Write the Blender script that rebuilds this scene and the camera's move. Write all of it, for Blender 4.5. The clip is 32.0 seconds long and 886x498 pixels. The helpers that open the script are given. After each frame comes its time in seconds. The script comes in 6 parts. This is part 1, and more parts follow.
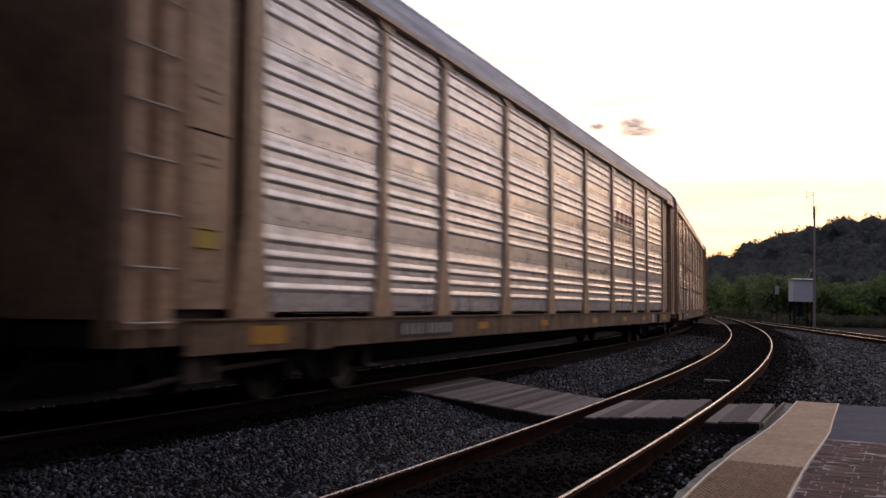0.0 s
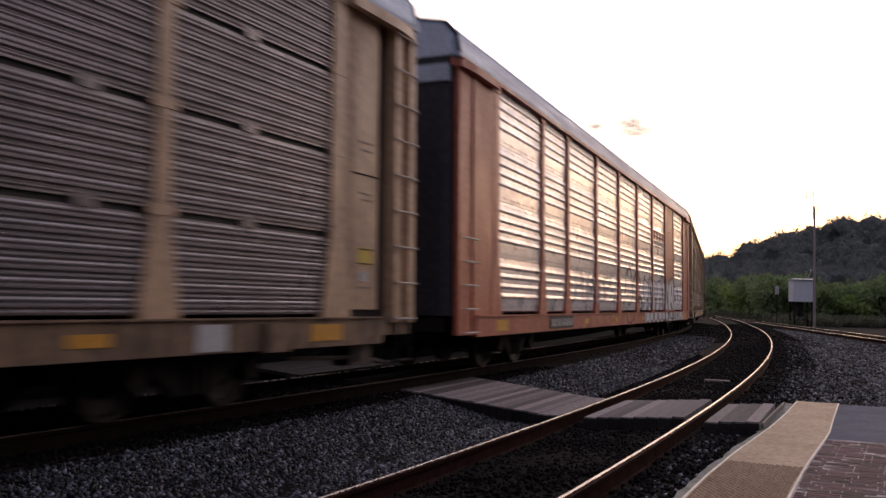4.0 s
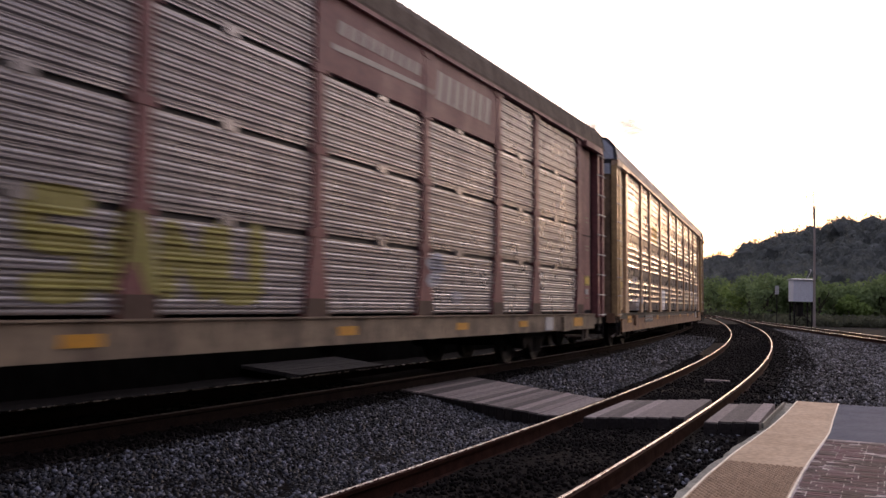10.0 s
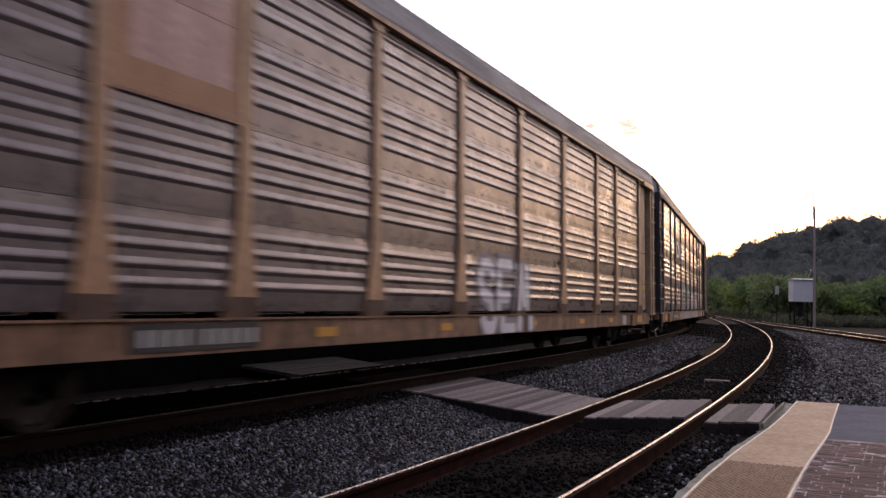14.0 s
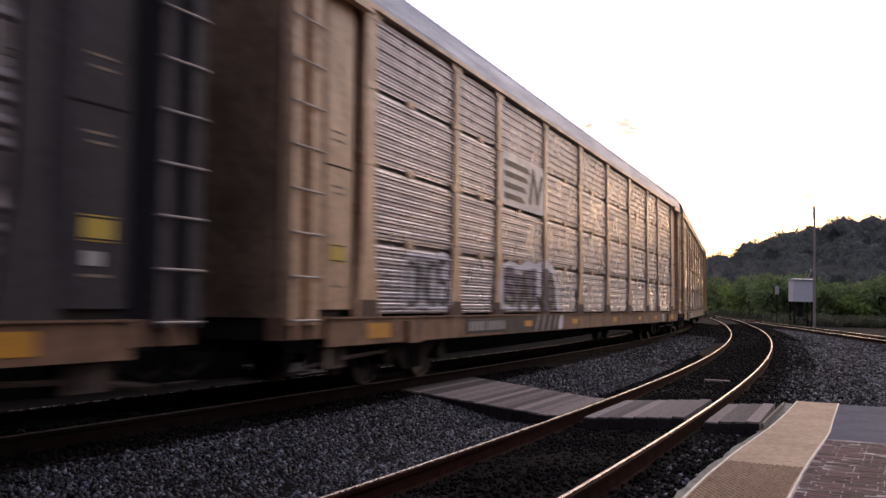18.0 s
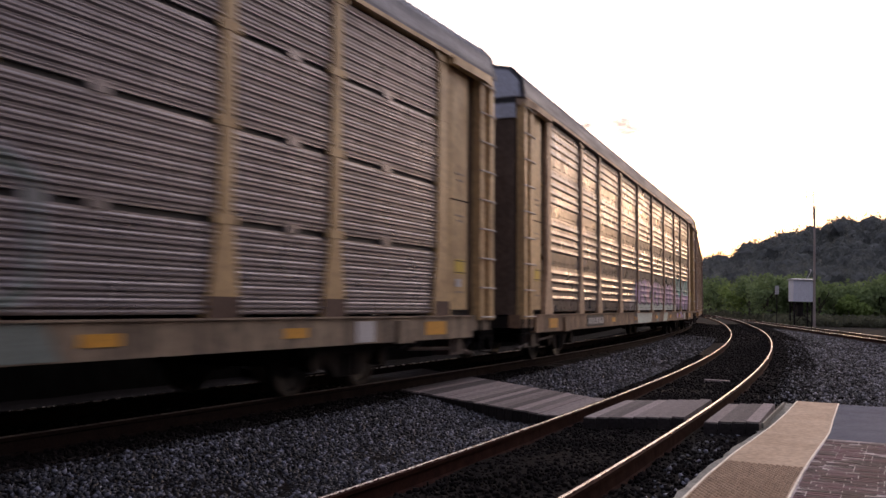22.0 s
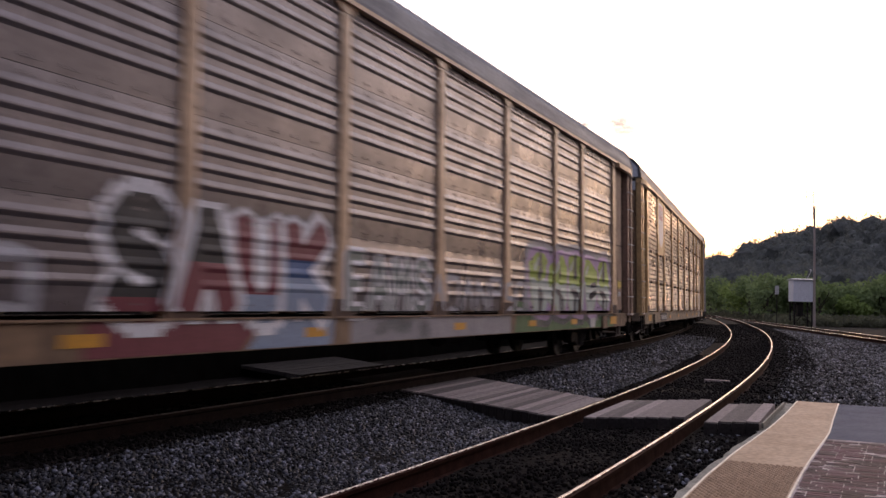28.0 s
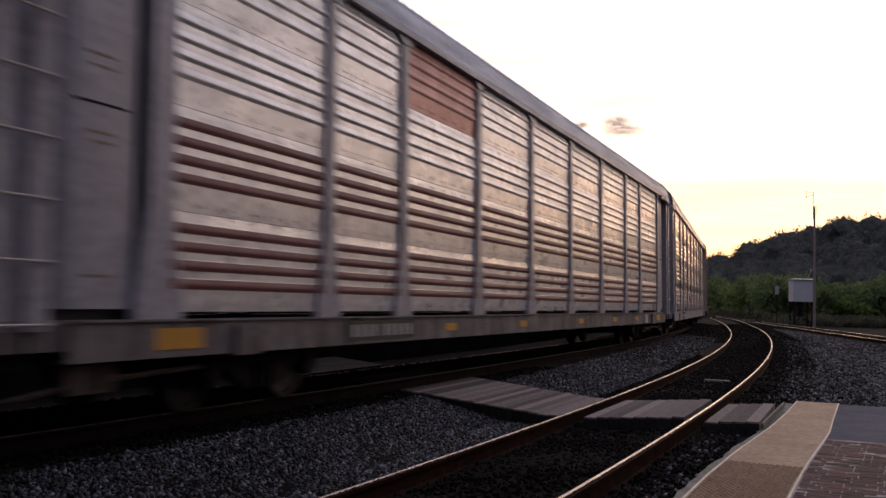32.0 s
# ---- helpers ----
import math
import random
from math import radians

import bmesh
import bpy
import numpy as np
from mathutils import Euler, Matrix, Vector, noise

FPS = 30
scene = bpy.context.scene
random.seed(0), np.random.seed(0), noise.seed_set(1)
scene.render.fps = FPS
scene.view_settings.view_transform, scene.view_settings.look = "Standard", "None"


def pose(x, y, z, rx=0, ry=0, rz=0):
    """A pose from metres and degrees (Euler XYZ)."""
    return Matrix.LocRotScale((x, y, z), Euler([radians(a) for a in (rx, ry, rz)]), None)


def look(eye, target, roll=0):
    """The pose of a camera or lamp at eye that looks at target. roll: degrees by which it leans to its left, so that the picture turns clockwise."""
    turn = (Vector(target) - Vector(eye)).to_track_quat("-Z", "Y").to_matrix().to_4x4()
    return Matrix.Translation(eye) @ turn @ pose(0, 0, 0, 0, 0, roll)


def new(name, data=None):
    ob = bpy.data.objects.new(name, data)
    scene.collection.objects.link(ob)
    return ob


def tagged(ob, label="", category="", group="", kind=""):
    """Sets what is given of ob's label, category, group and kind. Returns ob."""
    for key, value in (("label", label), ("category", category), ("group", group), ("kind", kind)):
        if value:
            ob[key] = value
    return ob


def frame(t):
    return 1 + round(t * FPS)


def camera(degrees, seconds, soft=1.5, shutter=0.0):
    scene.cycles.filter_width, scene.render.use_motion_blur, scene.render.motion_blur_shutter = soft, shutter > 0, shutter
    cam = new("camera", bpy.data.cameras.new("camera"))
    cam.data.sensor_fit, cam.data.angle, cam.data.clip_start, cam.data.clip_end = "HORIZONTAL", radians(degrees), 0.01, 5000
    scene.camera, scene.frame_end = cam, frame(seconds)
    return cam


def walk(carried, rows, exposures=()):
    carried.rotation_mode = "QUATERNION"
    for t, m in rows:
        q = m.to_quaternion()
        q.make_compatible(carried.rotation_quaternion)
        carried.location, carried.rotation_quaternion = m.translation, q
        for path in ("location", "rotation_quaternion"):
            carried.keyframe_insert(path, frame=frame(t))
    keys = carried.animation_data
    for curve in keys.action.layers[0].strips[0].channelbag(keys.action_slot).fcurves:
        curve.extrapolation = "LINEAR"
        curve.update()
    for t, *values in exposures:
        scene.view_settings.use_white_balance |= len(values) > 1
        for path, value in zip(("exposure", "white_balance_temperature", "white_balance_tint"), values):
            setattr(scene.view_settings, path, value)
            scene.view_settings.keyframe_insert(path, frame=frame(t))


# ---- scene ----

# ---- camera, still on its tripod ----
cam = camera(51.48, 32.0, soft=1.5, shutter=0.5)
CAM = pose(0, 0, 1.2932, 93.1566, 0, 0) @ pose(0, 0, 0, 0, 0, 1.4333)
STOPS = [(0, -0.75), (1.2, -0.7), (1.8, -0.45), (2.4, -0.05), (3.0, 0.05), (3.5, 0.0), (4.5, -0.55), (5.5, -0.75), (6.0, -0.65), (6.6, -0.15), (7.2, 0.0), (8.2, 0.12), (9.0, 0.25), (10.0, 0.15), (11.5, 0.05), (20.0, 0.1), (29.0, 0.08), (30.0, 0.2), (30.9, 0.2), (31.5, -0.25), (32.0, -0.75)]
EXPOSURE = [(t, stops, 6500, 16) for t, stops in STOPS]
walk(cam, [(0, CAM), (32.0, CAM)], EXPOSURE)

# ---- sky and sun ----
SUN_AZ, SUN_EL = 25.0, 3.0
VEIL_AWAY, VEIL_SUNWARD, VEIL_GLOW, SKY_GAIN, VEIL_HIGH = (0.5, 0.5, 0.66), (24.0, 21.5, 20.5), (25.0, 13.0, 3.4), 0.1, (3.5, 3.5, 4.5)
world = bpy.data.worlds.new("sky")
scene.world = world
world.use_nodes = True
wn, wl = world.node_tree.nodes, world.node_tree.links
sky = wn.new("ShaderNodeTexSky")
sky.sky_type = "NISHITA"
sky.sun_disc = False
sky.sun_elevation, sky.sun_rotation = radians(SUN_EL), radians(SUN_AZ)
sky.dust_density, sky.air_density, sky.ozone_density = 1.0, 1.0, 1.5


def wmath(op, a, b=None, clamp=False):
    n = wn.new("ShaderNodeMath")
    n.operation, n.use_clamp = op, clamp
    for i, v in enumerate((a, b)):
        if v is None:
            continue
        if isinstance(v, (int, float)):
            n.inputs[i].default_value = v
        else:
            wl.new(v, n.inputs[i])
    return n.outputs[0]


def wmix(f, a, b, how="MIX"):
    n = wn.new("ShaderNodeMix")
    n.data_type, n.blend_type = "RGBA", how
    for i, v in ((0, f), (6, a), (7, b)):
        if isinstance(v, (int, float)):
            n.inputs[i].default_value = v
        elif isinstance(v, tuple):
            n.inputs[i].default_value = (*v, 1)
        else:
            wl.new(v, n.inputs[i])
    return n.outputs[2]


# a thin high veil of cloud whitens the clear sky; the glow lies low round the sunken sun
wco = wn.new("ShaderNodeTexCoord")
wsep = wn.new("ShaderNodeSeparateXYZ")
wl.new(wco.outputs["Generated"], wsep.inputs[0])
height = wmath("MAXIMUM", wsep.outputs[2], 0.0)
wdot = wn.new("ShaderNodeVectorMath")
wdot.operation = "DOT_PRODUCT"
wl.new(wco.outputs["Generated"], wdot.inputs[0])
wdot.inputs[1].default_value = (math.sin(radians(SUN_AZ)), math.cos(radians(SUN_AZ)), 0.0)
towards = wmath("MULTIPLY_ADD", wdot.outputs["Value"], 0.5)
towards.node.inputs[2].default_value = 0.5
low = wmath("SUBTRACT", 1.0, wmath("MULTIPLY", height, 1.9), True)
low = wmath("MULTIPLY", low, low)
glow = wmath("MULTIPLY", low, wmath("POWER", towards, 9.0))
veil = wmix(wmath("POWER", towards, 9.0), VEIL_AWAY, VEIL_SUNWARD)
above = wmath("MULTIPLY_ADD", height, 1.6, True)
above.node.inputs[2].default_value = -0.25
veil = wmix(above, veil, wmix(1.0, veil, VEIL_HIGH, "ADD"))
veil = wmix(glow, veil, VEIL_GLOW)
streak = wn.new("ShaderNodeTexNoise")
smap = wn.new("ShaderNodeMapping")
smap.inputs["Scale"].default_value = (2.2, 2.2, 26.0)
wl.new(wco.outputs["Generated"], smap.inputs[0])
wl.new(smap.outputs[0], streak.inputs[0])
streak.inputs["Scale"].default_value, streak.inputs["Detail"].default_value = 1.6, 6
srange = wn.new("ShaderNodeMapRange")
srange.inputs[1].default_value, srange.inputs[2].default_value = 0.35, 0.7
srange.inputs[3].default_value, srange.inputs[4].default_value = 1.12, 0.74
wl.new(streak.outputs[0], srange.inputs[0])
veil = wmix(1.0, veil, srange.outputs[0], "MULTIPLY")
clear = wmix(1.0, sky.outputs[0], (SKY_GAIN, SKY_GAIN, SKY_GAIN), "MULTIPLY")
wl.new(wmix(1.0, clear, veil, "ADD"), wn["Background"].inputs[0])
wn["Background"].inputs[1].default_value = 0.15

sun_data = bpy.data.lights.new("sun", "SUN")
sun_data.energy, sun_data.angle, sun_data.color = 0.7, radians(10), (1.0, 0.6, 0.35)
sun = new("sun", sun_data)
sun_way = Vector((math.sin(radians(SUN_AZ)), math.cos(radians(SUN_AZ)), math.tan(radians(SUN_EL))))
sun.matrix_basis = look(tuple(sun_way * 100), (0, 0, 0))


# ---- materials ----
def mat(name, base, rough=0.7, metal=0.0, dirt=None, amount=0.5, scale=3.0, stretch=(1, 1, 1), bump=0.0, bump_scale=40.0, glow=0.0, jitter=0.0, spec=0.5, island=None, thin=0.0, spots=0.0, vary=False):
    m = bpy.data.materials.new(name)
    m.use_nodes = True
    n, l = m.node_tree.nodes, m.node_tree.links
    b = n["Principled BSDF"]
    b.inputs["Roughness"].default_value, b.inputs["Metallic"].default_value = rough, metal
    b.inputs["Specular IOR Level"].default_value = spec
    base = (*base, 1)
    co = n.new("ShaderNodeTexCoord")
    mp = n.new("ShaderNodeMapping")
    mp.inputs["Scale"].default_value = stretch
    l.new(co.outputs["Object"], mp.inputs[0])
    if vary:
        who, far = n.new("ShaderNodeObjectInfo"), n.new("ShaderNodeMath")
        far.operation, far.inputs[1].default_value = "MULTIPLY", 61.0
        l.new(who.outputs["Random"], far.inputs[0])
        l.new(far.outputs[0], mp.inputs["Location"])
    last = None
    if dirt:
        t1, t2 = n.new("ShaderNodeTexNoise"), n.new("ShaderNodeTexNoise")
        t1.inputs["Scale"].default_value, t1.inputs["Detail"].default_value, t1.inputs["Roughness"].default_value = scale, 8, 0.65
        t2.inputs["Scale"].default_value, t2.inputs["Detail"].default_value = scale * 9, 4
        l.new(mp.outputs[0], t1.inputs[0])
        l.new(co.outputs["Object"], t2.inputs[0])
        r1 = n.new("ShaderNodeMapRange")
        r1.inputs[1].default_value, r1.inputs[2].default_value = 0.38, 0.66
        r1.inputs[4].default_value = amount
        l.new(t1.outputs[0], r1.inputs[0])
        m1 = n.new("ShaderNodeMix")
        m1.data_type = "RGBA"
        m1.inputs[6].default_value, m1.inputs[7].default_value = base, (*dirt, 1)
        l.new(r1.outputs[0], m1.inputs[0])
        m2 = n.new("ShaderNodeMix")
        m2.data_type, m2.blend_type = "RGBA", "MULTIPLY"
        r2 = n.new("ShaderNodeMapRange")
        r2.inputs[1].default_value, r2.inputs[2].default_value, r2.inputs[3].default_value, r2.inputs[4].default_value = 0.3, 0.7, 0.72, 1.12
        l.new(t2.outputs[0], r2.inputs[0])
        m2.inputs[0].default_value = 1
        l.new(m1.outputs[2], m2.inputs[6])
        l.new(r2.outputs[0], m2.inputs[7])
        last = m2.outputs[2]
        if spots:
            t4, r4, m4 = n.new("ShaderNodeTexNoise"), n.new("ShaderNodeMapRange"), n.new("ShaderNodeMix")
            t4.inputs["Scale"].default_value, t4.inputs["Detail"].default_value = 4.5, 3
            l.new(mp.outputs[0], t4.inputs[0])
            r4.inputs[1].default_value, r4.inputs[2].default_value = 0.56, 0.68
            r4.inputs[3].default_value, r4.inputs[4].default_value = 1.0, 1.0 - spots
            l.new(t4.outputs[0], r4.inputs[0])
            m4.data_type, m4.blend_type, m4.inputs[0].default_value = "RGBA", "MULTIPLY", 1
            l.new(last, m4.inputs[6])
            l.new(r4.outputs[0], m4.inputs[7])
            last = m4.outputs[2]
        r3 = n.new("ShaderNodeMapRange")
        r3.inputs[1].default_value, r3.inputs[2].default_value = 0.3, 0.7
        r3.inputs[3].default_value, r3.inputs[4].default_value = max(rough - 0.1, 0.05), min(rough + 0.16, 1)
        l.new(t1.outputs[0], r3.inputs[0])
        l.new(r3.outputs[0], b.inputs["Roughness"])
    if jitter or island:
        if island:
            source = n.new("ShaderNodeNewGeometry").outputs["Random Per Island"]
            bend = n.new("ShaderNodeMath")
            bend.operation, bend.inputs[1].default_value = "POWER", 5.0
            l.new(source, bend.inputs[0])
            source = bend.outputs[0]
        else:
            source = n.new("ShaderNodeObjectInfo").outputs["Random"]
        rj = n.new("ShaderNodeMapRange")
        rj.inputs[3].default_value, rj.inputs[4].default_value = island or (1 - jitter, 1 + jitter)
        l.new(source, rj.inputs[0])
        mj = n.new("ShaderNodeMix")
        mj.data_type, mj.blend_type = "RGBA", "MULTIPLY"
        mj.inputs[0].default_value = 1
        if last:
            l.new(last, mj.inputs[6])
        else:
            mj.inputs[6].default_value = base
        l.new(rj.outputs[0], mj.inputs[7])
        last = mj.outputs[2]
    if last:
        l.new(last, b.inputs["Base Color"])
    else:
        b.inputs["Base Color"].default_value = base
    if thin:
        tr, mx = n.new("ShaderNodeBsdfTranslucent"), n.new("ShaderNodeMixShader")
        mx.inputs[0].default_value = thin
        if last:
            l.new(last, tr.inputs[0])
        else:
            tr.inputs[0].default_value = base
        l.new(b.outputs[0], mx.inputs[1])
        l.new(tr.outputs[0], mx.inputs[2])
        l.new(mx.outputs[0], n["Material Output"].inputs[0])
    if bump:
        t3, bp = n.new("ShaderNodeTexNoise"), n.new("ShaderNodeBump")
        t3.inputs["Scale"].default_value, t3.inputs["Detail"].default_value = bump_scale, 6
        bp.inputs["Strength"].default_value, bp.inputs["Distance"].default_value = bump, 0.02
        l.new(co.outputs["Object"], t3.inputs[0])
        l.new(t3.outputs[0], bp.inputs["Height"])
        l.new(bp.outputs[0], b.inputs["Normal"])
    return m


M_STEEL = mat("dark_truck_steel", (0.014, 0.012, 0.011), 0.8, 0.0, (0.035, 0.026, 0.02), 0.6, 4, spec=0.25)
M_GEAR = mat("greasy_brown_steel", (0.07, 0.045, 0.036), 0.6, 0.0, (0.03, 0.02, 0.017), 0.7, 8)
M_WHEEL = mat("worn_wheel_steel", (0.035, 0.031, 0.028), 0.55, 0.4, (0.018, 0.013, 0.01), 0.7, 5)
M_RAIL_SIDE = mat("rusty_rail_steel", (0.035, 0.013, 0.0095), 0.85, 0.0, (0.015, 0.008, 0.007), 0.6, 6, spec=0.03)
# the far track's rails are darker, and its right-hand head duller
M_RAIL_FAR = mat("dark_far_rail_steel", (0.02, 0.012, 0.01), 0.9, 0.0, (0.012, 0.008, 0.007), 0.6, 6, spec=0.06)
M_RAIL_DULL = mat("dull_far_rail_head", (0.2, 0.17, 0.155), 0.4, 0.9, (0.12, 0.1, 0.09), 0.4, 1.5)
M_RAIL_TOP = mat("polished_rail_head", (0.74, 0.65, 0.6), 0.24, 1.0, (0.5, 0.4, 0.35), 0.4, 8, (1, 1, 1))
M_TIE = mat("weathered_oak_tie", (0.03, 0.025, 0.021), 0.9, 0, (0.014, 0.011, 0.01), 0.6, 5, (1, 8, 1), 0.4, 30, jitter=0.25, spec=0.15)
M_PLANK = mat("grey_crossing_timber", (0.24, 0.2, 0.19), 0.85, 0, (0.1, 0.08, 0.078), 0.8, 5, (3, 3, 1), 0.5, 35, jitter=0.62)
# crossing timber with shade in its colour: front faces and boards under the train
M_PLANK_SHADED = mat("shaded_crossing_timber", (0.036, 0.031, 0.03), 0.9, 0, (0.018, 0.015, 0.0145), 0.8, 5, (0.6, 9, 1), 0.5, 35, jitter=0.3, spec=0.2)
M_STONE = mat("grey_ballast_stone", (0.0245, 0.0255, 0.0305), 0.5, 0, (0.0135, 0.0138, 0.0172), 0.6, 14, island=(0.5, 11.0), spec=0.26)
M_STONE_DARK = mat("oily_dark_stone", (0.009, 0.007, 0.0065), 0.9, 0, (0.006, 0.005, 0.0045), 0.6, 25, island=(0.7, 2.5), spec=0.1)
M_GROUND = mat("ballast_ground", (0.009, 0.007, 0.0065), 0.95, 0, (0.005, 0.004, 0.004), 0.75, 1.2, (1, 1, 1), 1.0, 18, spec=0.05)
M_TACTILE = mat("tan_tactile_paving", (0.54, 0.39, 0.255), 0.8, 0, (0.4, 0.285, 0.185), 0.5, 2.5, (1, 1, 1), 0.15, 60, spec=0.3)
M_EDGE_WHITE = mat("worn_white_edge_paint", (1.0, 0.9, 0.72), 0.7, 0, (0.65, 0.56, 0.42), 0.5, 6)
M_CONCRETE = mat("weathered_platform_concrete", (0.3, 0.29, 0.24), 0.9, 0, (0.12, 0.115, 0.09), 0.7, 7, (1, 1, 1), 0.8, 22)
M_ASPHALT = mat("blue_grey_asphalt", (0.072, 0.085, 0.128), 0.85, 0, (0.048, 0.057, 0.084), 0.5, 3, (1, 1, 1), 0.4, 160)
M_BRICK = mat("red_brown_paver", (0.078, 0.032, 0.045), 0.7, 0, (0.03, 0.015, 0.022), 0.6, 9, (1, 1, 1), 0.35, 45, jitter=0.8, spec=0.15)
M_BRICK_REST = mat("red_brown_paver_field", (0.068, 0.026, 0.035), 0.75, 0, (0.036, 0.017, 0.025), 0.6, 9, island=(0.7, 2.0), spec=0.12)
M_WALL = mat("added_wall_brick", (0.13, 0.07, 0.055), 0.9, 0, (0.08, 0.05, 0.04), 0.6, 1.5, bump=0.3)
M_MORTAR = mat("pale_paver_joint", (0.6, 0.53, 0.52), 0.95, 0, (0.1, 0.08, 0.08), 0.95, 3, spec=0.1)
# real black paint, and also the sheets that stand for shade in gaps
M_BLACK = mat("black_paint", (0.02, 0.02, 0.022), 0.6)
M_WHITE = mat("faded_white_paint", (0.62, 0.61, 0.6), 0.55, 0, (0.42, 0.4, 0.38), 0.5, 6)
M_YELLOW = mat("yellow_reflector", (0.75, 0.36, 0.03), 0.45, 0, (0.5, 0.25, 0.05), 0.5, 6)
M_FADED = mat("faded_stencil_paint", (0.3, 0.24, 0.18), 0.7)
M_LABEL = mat("yellow_decal", (0.78, 0.56, 0.07), 0.5, 0, (0.55, 0.4, 0.1), 0.4, 10)
M_ROOF = mat("galvanised_roof", (0.37, 0.42, 0.53), 0.45, 0.3, (0.25, 0.28, 0.36), 0.5, 2, (0.3, 3, 3))
M_ROOF_DARK = mat("sooty_grey_roof", (0.15, 0.155, 0.185), 0.55, 0.2, (0.09, 0.09, 0.105), 0.6, 2, (0.3, 3, 3))
M_CAP = mat("grey_roof_end_paint", (0.6, 0.65, 0.73), 0.4, 0.1, (0.4, 0.42, 0.47), 0.6, 3)
M_RUNG = mat("worn_grab_iron", (0.5, 0.46, 0.42), 0.5, 0.4)
M_BARK = mat("grey_bark", (0.07, 0.055, 0.045), 0.9, 0, (0.04, 0.03, 0.025), 0.6, 6)
M_LEAF = mat("summer_leaf", (0.24, 0.32, 0.14), 0.7, 0, (0.13, 0.18, 0.085), 0.8, 0.35, spec=0.2, thin=0.45)
M_WEED = mat("dusty_weeds", (0.13, 0.14, 0.09), 0.8, 0, (0.08, 0.08, 0.06), 0.8, 0.5, spec=0.1, thin=0.4)
M_LEAF_LIGHT = mat("light_summer_leaf", (0.28, 0.38, 0.12), 0.7, 0, (0.16, 0.22, 0.07), 0.8, 0.5, spec=0.2, thin=0.45)
# distance haze is mixed into this leaf colour as a pale grey
M_WOODS = mat("hazy_hill_foliage", (0.185, 0.2, 0.19), 0.8, 0, (0.13, 0.142, 0.136), 0.8, 0.06, spec=0.05, thin=0.4)
M_HILL = mat("hill_undergrowth", (0.05, 0.05, 0.03), 0.95, 0, (0.03, 0.03, 0.02), 0.7, 0.05)
# near-black colour of the added bank, standing for the dark beyond the train
M_BANK = mat("added_dark_bank", (0.017, 0.0165, 0.0145), 1.0, 0, (0.01, 0.0095, 0.0085), 0.7, 0.3, spec=0.0)
M_POLE = mat("grey_wooden_pole", (0.42, 0.35, 0.31), 0.85, 0, (0.28, 0.23, 0.21), 0.5, 3, (6, 6, 0.5))
M_CABINET = mat("pale_grey_cabinet_paint", (0.85, 0.86, 0.9), 0.5, 0, (0.7, 0.71, 0.74), 0.5, 2)


# ---- mesh tools ----
class Shape:
    """Collects faces of one mesh."""

    def __init__(self):
        self.v, self.f = [], []

    def add(self, verts, faces):
        k = len(self.v)
        self.v += [tuple(p) for p in verts]
        self.f += [tuple(i + k for i in q) for q in faces]
        return self

    def box(self, x0, x1, y0, y1, z0, z1):
        return self.add([(x, y, z) for x in (x0, x1) for y in (y0, y1) for z in (z0, z1)],
                        [(0, 1, 3, 2), (4, 6, 7, 5), (0, 4, 5, 1), (2, 3, 7, 6), (0, 2, 6, 4), (1, 5, 7, 3)])

    def prism(self, loop, a, b, axis):
        """A closed loop of 2D points swept along an axis from a to b."""
        n = len(loop)
        put = {"x": lambda c, p: (c, p[0], p[1]), "y": lambda c, p: (p[0], c, p[1]), "z": lambda c, p: (p[0], p[1], c)}[axis]
        vs = [put(a, p) for p in loop] + [put(b, p) for p in loop]
        return self.add(vs, [(i, (i + 1) % n, n + (i + 1) % n, n + i) for i in range(n)] + [tuple(range(n))[::-1], tuple(range(n, 2 * n))])

    def rod(self, p, q, r, n=6):
        p, q = Vector(p), Vector(q)
        d = (q - p).normalized()
        u = d.orthogonal().normalized()
        w = d.cross(u)
        ring = [u * math.cos(2 * math.pi * i / n) * r + w * math.sin(2 * math.pi * i / n) * r for i in range(n)]
        vs = [p + o for o in ring] + [q + o for o in ring]
        return self.add(vs, [(i, (i + 1) % n, n + (i + 1) % n, n + i) for i in range(n)] + [tuple(range(n))[::-1], tuple(range(n, 2 * n))])

    def lathe(self, prof, axis="y", n=20):
        """Profile of (along, radius) turned round an axis through the origin."""
        m = len(prof)
        vs = []
        for a, r in prof:
            for i in range(n):
                c, s = r * math.cos(2 * math.pi * i / n), r * math.sin(2 * math.pi * i / n)
                vs.append((c, a, s) if axis == "y" else ((c, s, a) if axis == "z" else (a, c, s)))
        fs = [(j * n + i, j * n + (i + 1) % n, (j + 1) * n + (i + 1) % n, (j + 1) * n + i) for j in range(m - 1) for i in range(n)]
        return self.add(vs, fs + [tuple(range(n))[::-1], tuple(range((m - 1) * n, m * n))])

    def moved(self, m):
        self.v = [tuple(m @ Vector(p)) for p in self.v]
        return self

    def mesh(self, name):
        me = bpy.data.meshes.new(name)
        me.from_pydata(self.v, [], self.f)
        bm = bmesh.new()
        bm.from_mesh(me)
        bmesh.ops.recalc_face_normals(bm, faces=bm.faces)
        bm.to_mesh(me)
        bm.free()
        me.materials.append(None)
        return me


def part(name, shape, material, parent=None, label="", m=None):
    """One mesh object, under a thing or a part. A Shape, or mesh data that alike pieces share."""
    me = shape.mesh(name) if isinstance(shape, Shape) else shape
    ob = new(name, me)
    ob.material_slots[0].link = "OBJECT"
    ob.material_slots[0].material = material
    if parent:
        ob.parent = parent
    if m is not None:
        ob.matrix_basis = m
    return tagged(ob, label)


def empty(name, m, label, category, group="", kind=""):
    ob = new(name)
    ob.empty_display_size = 0.2
    ob.matrix_basis = m
    return tagged(ob, label, category, group, kind)


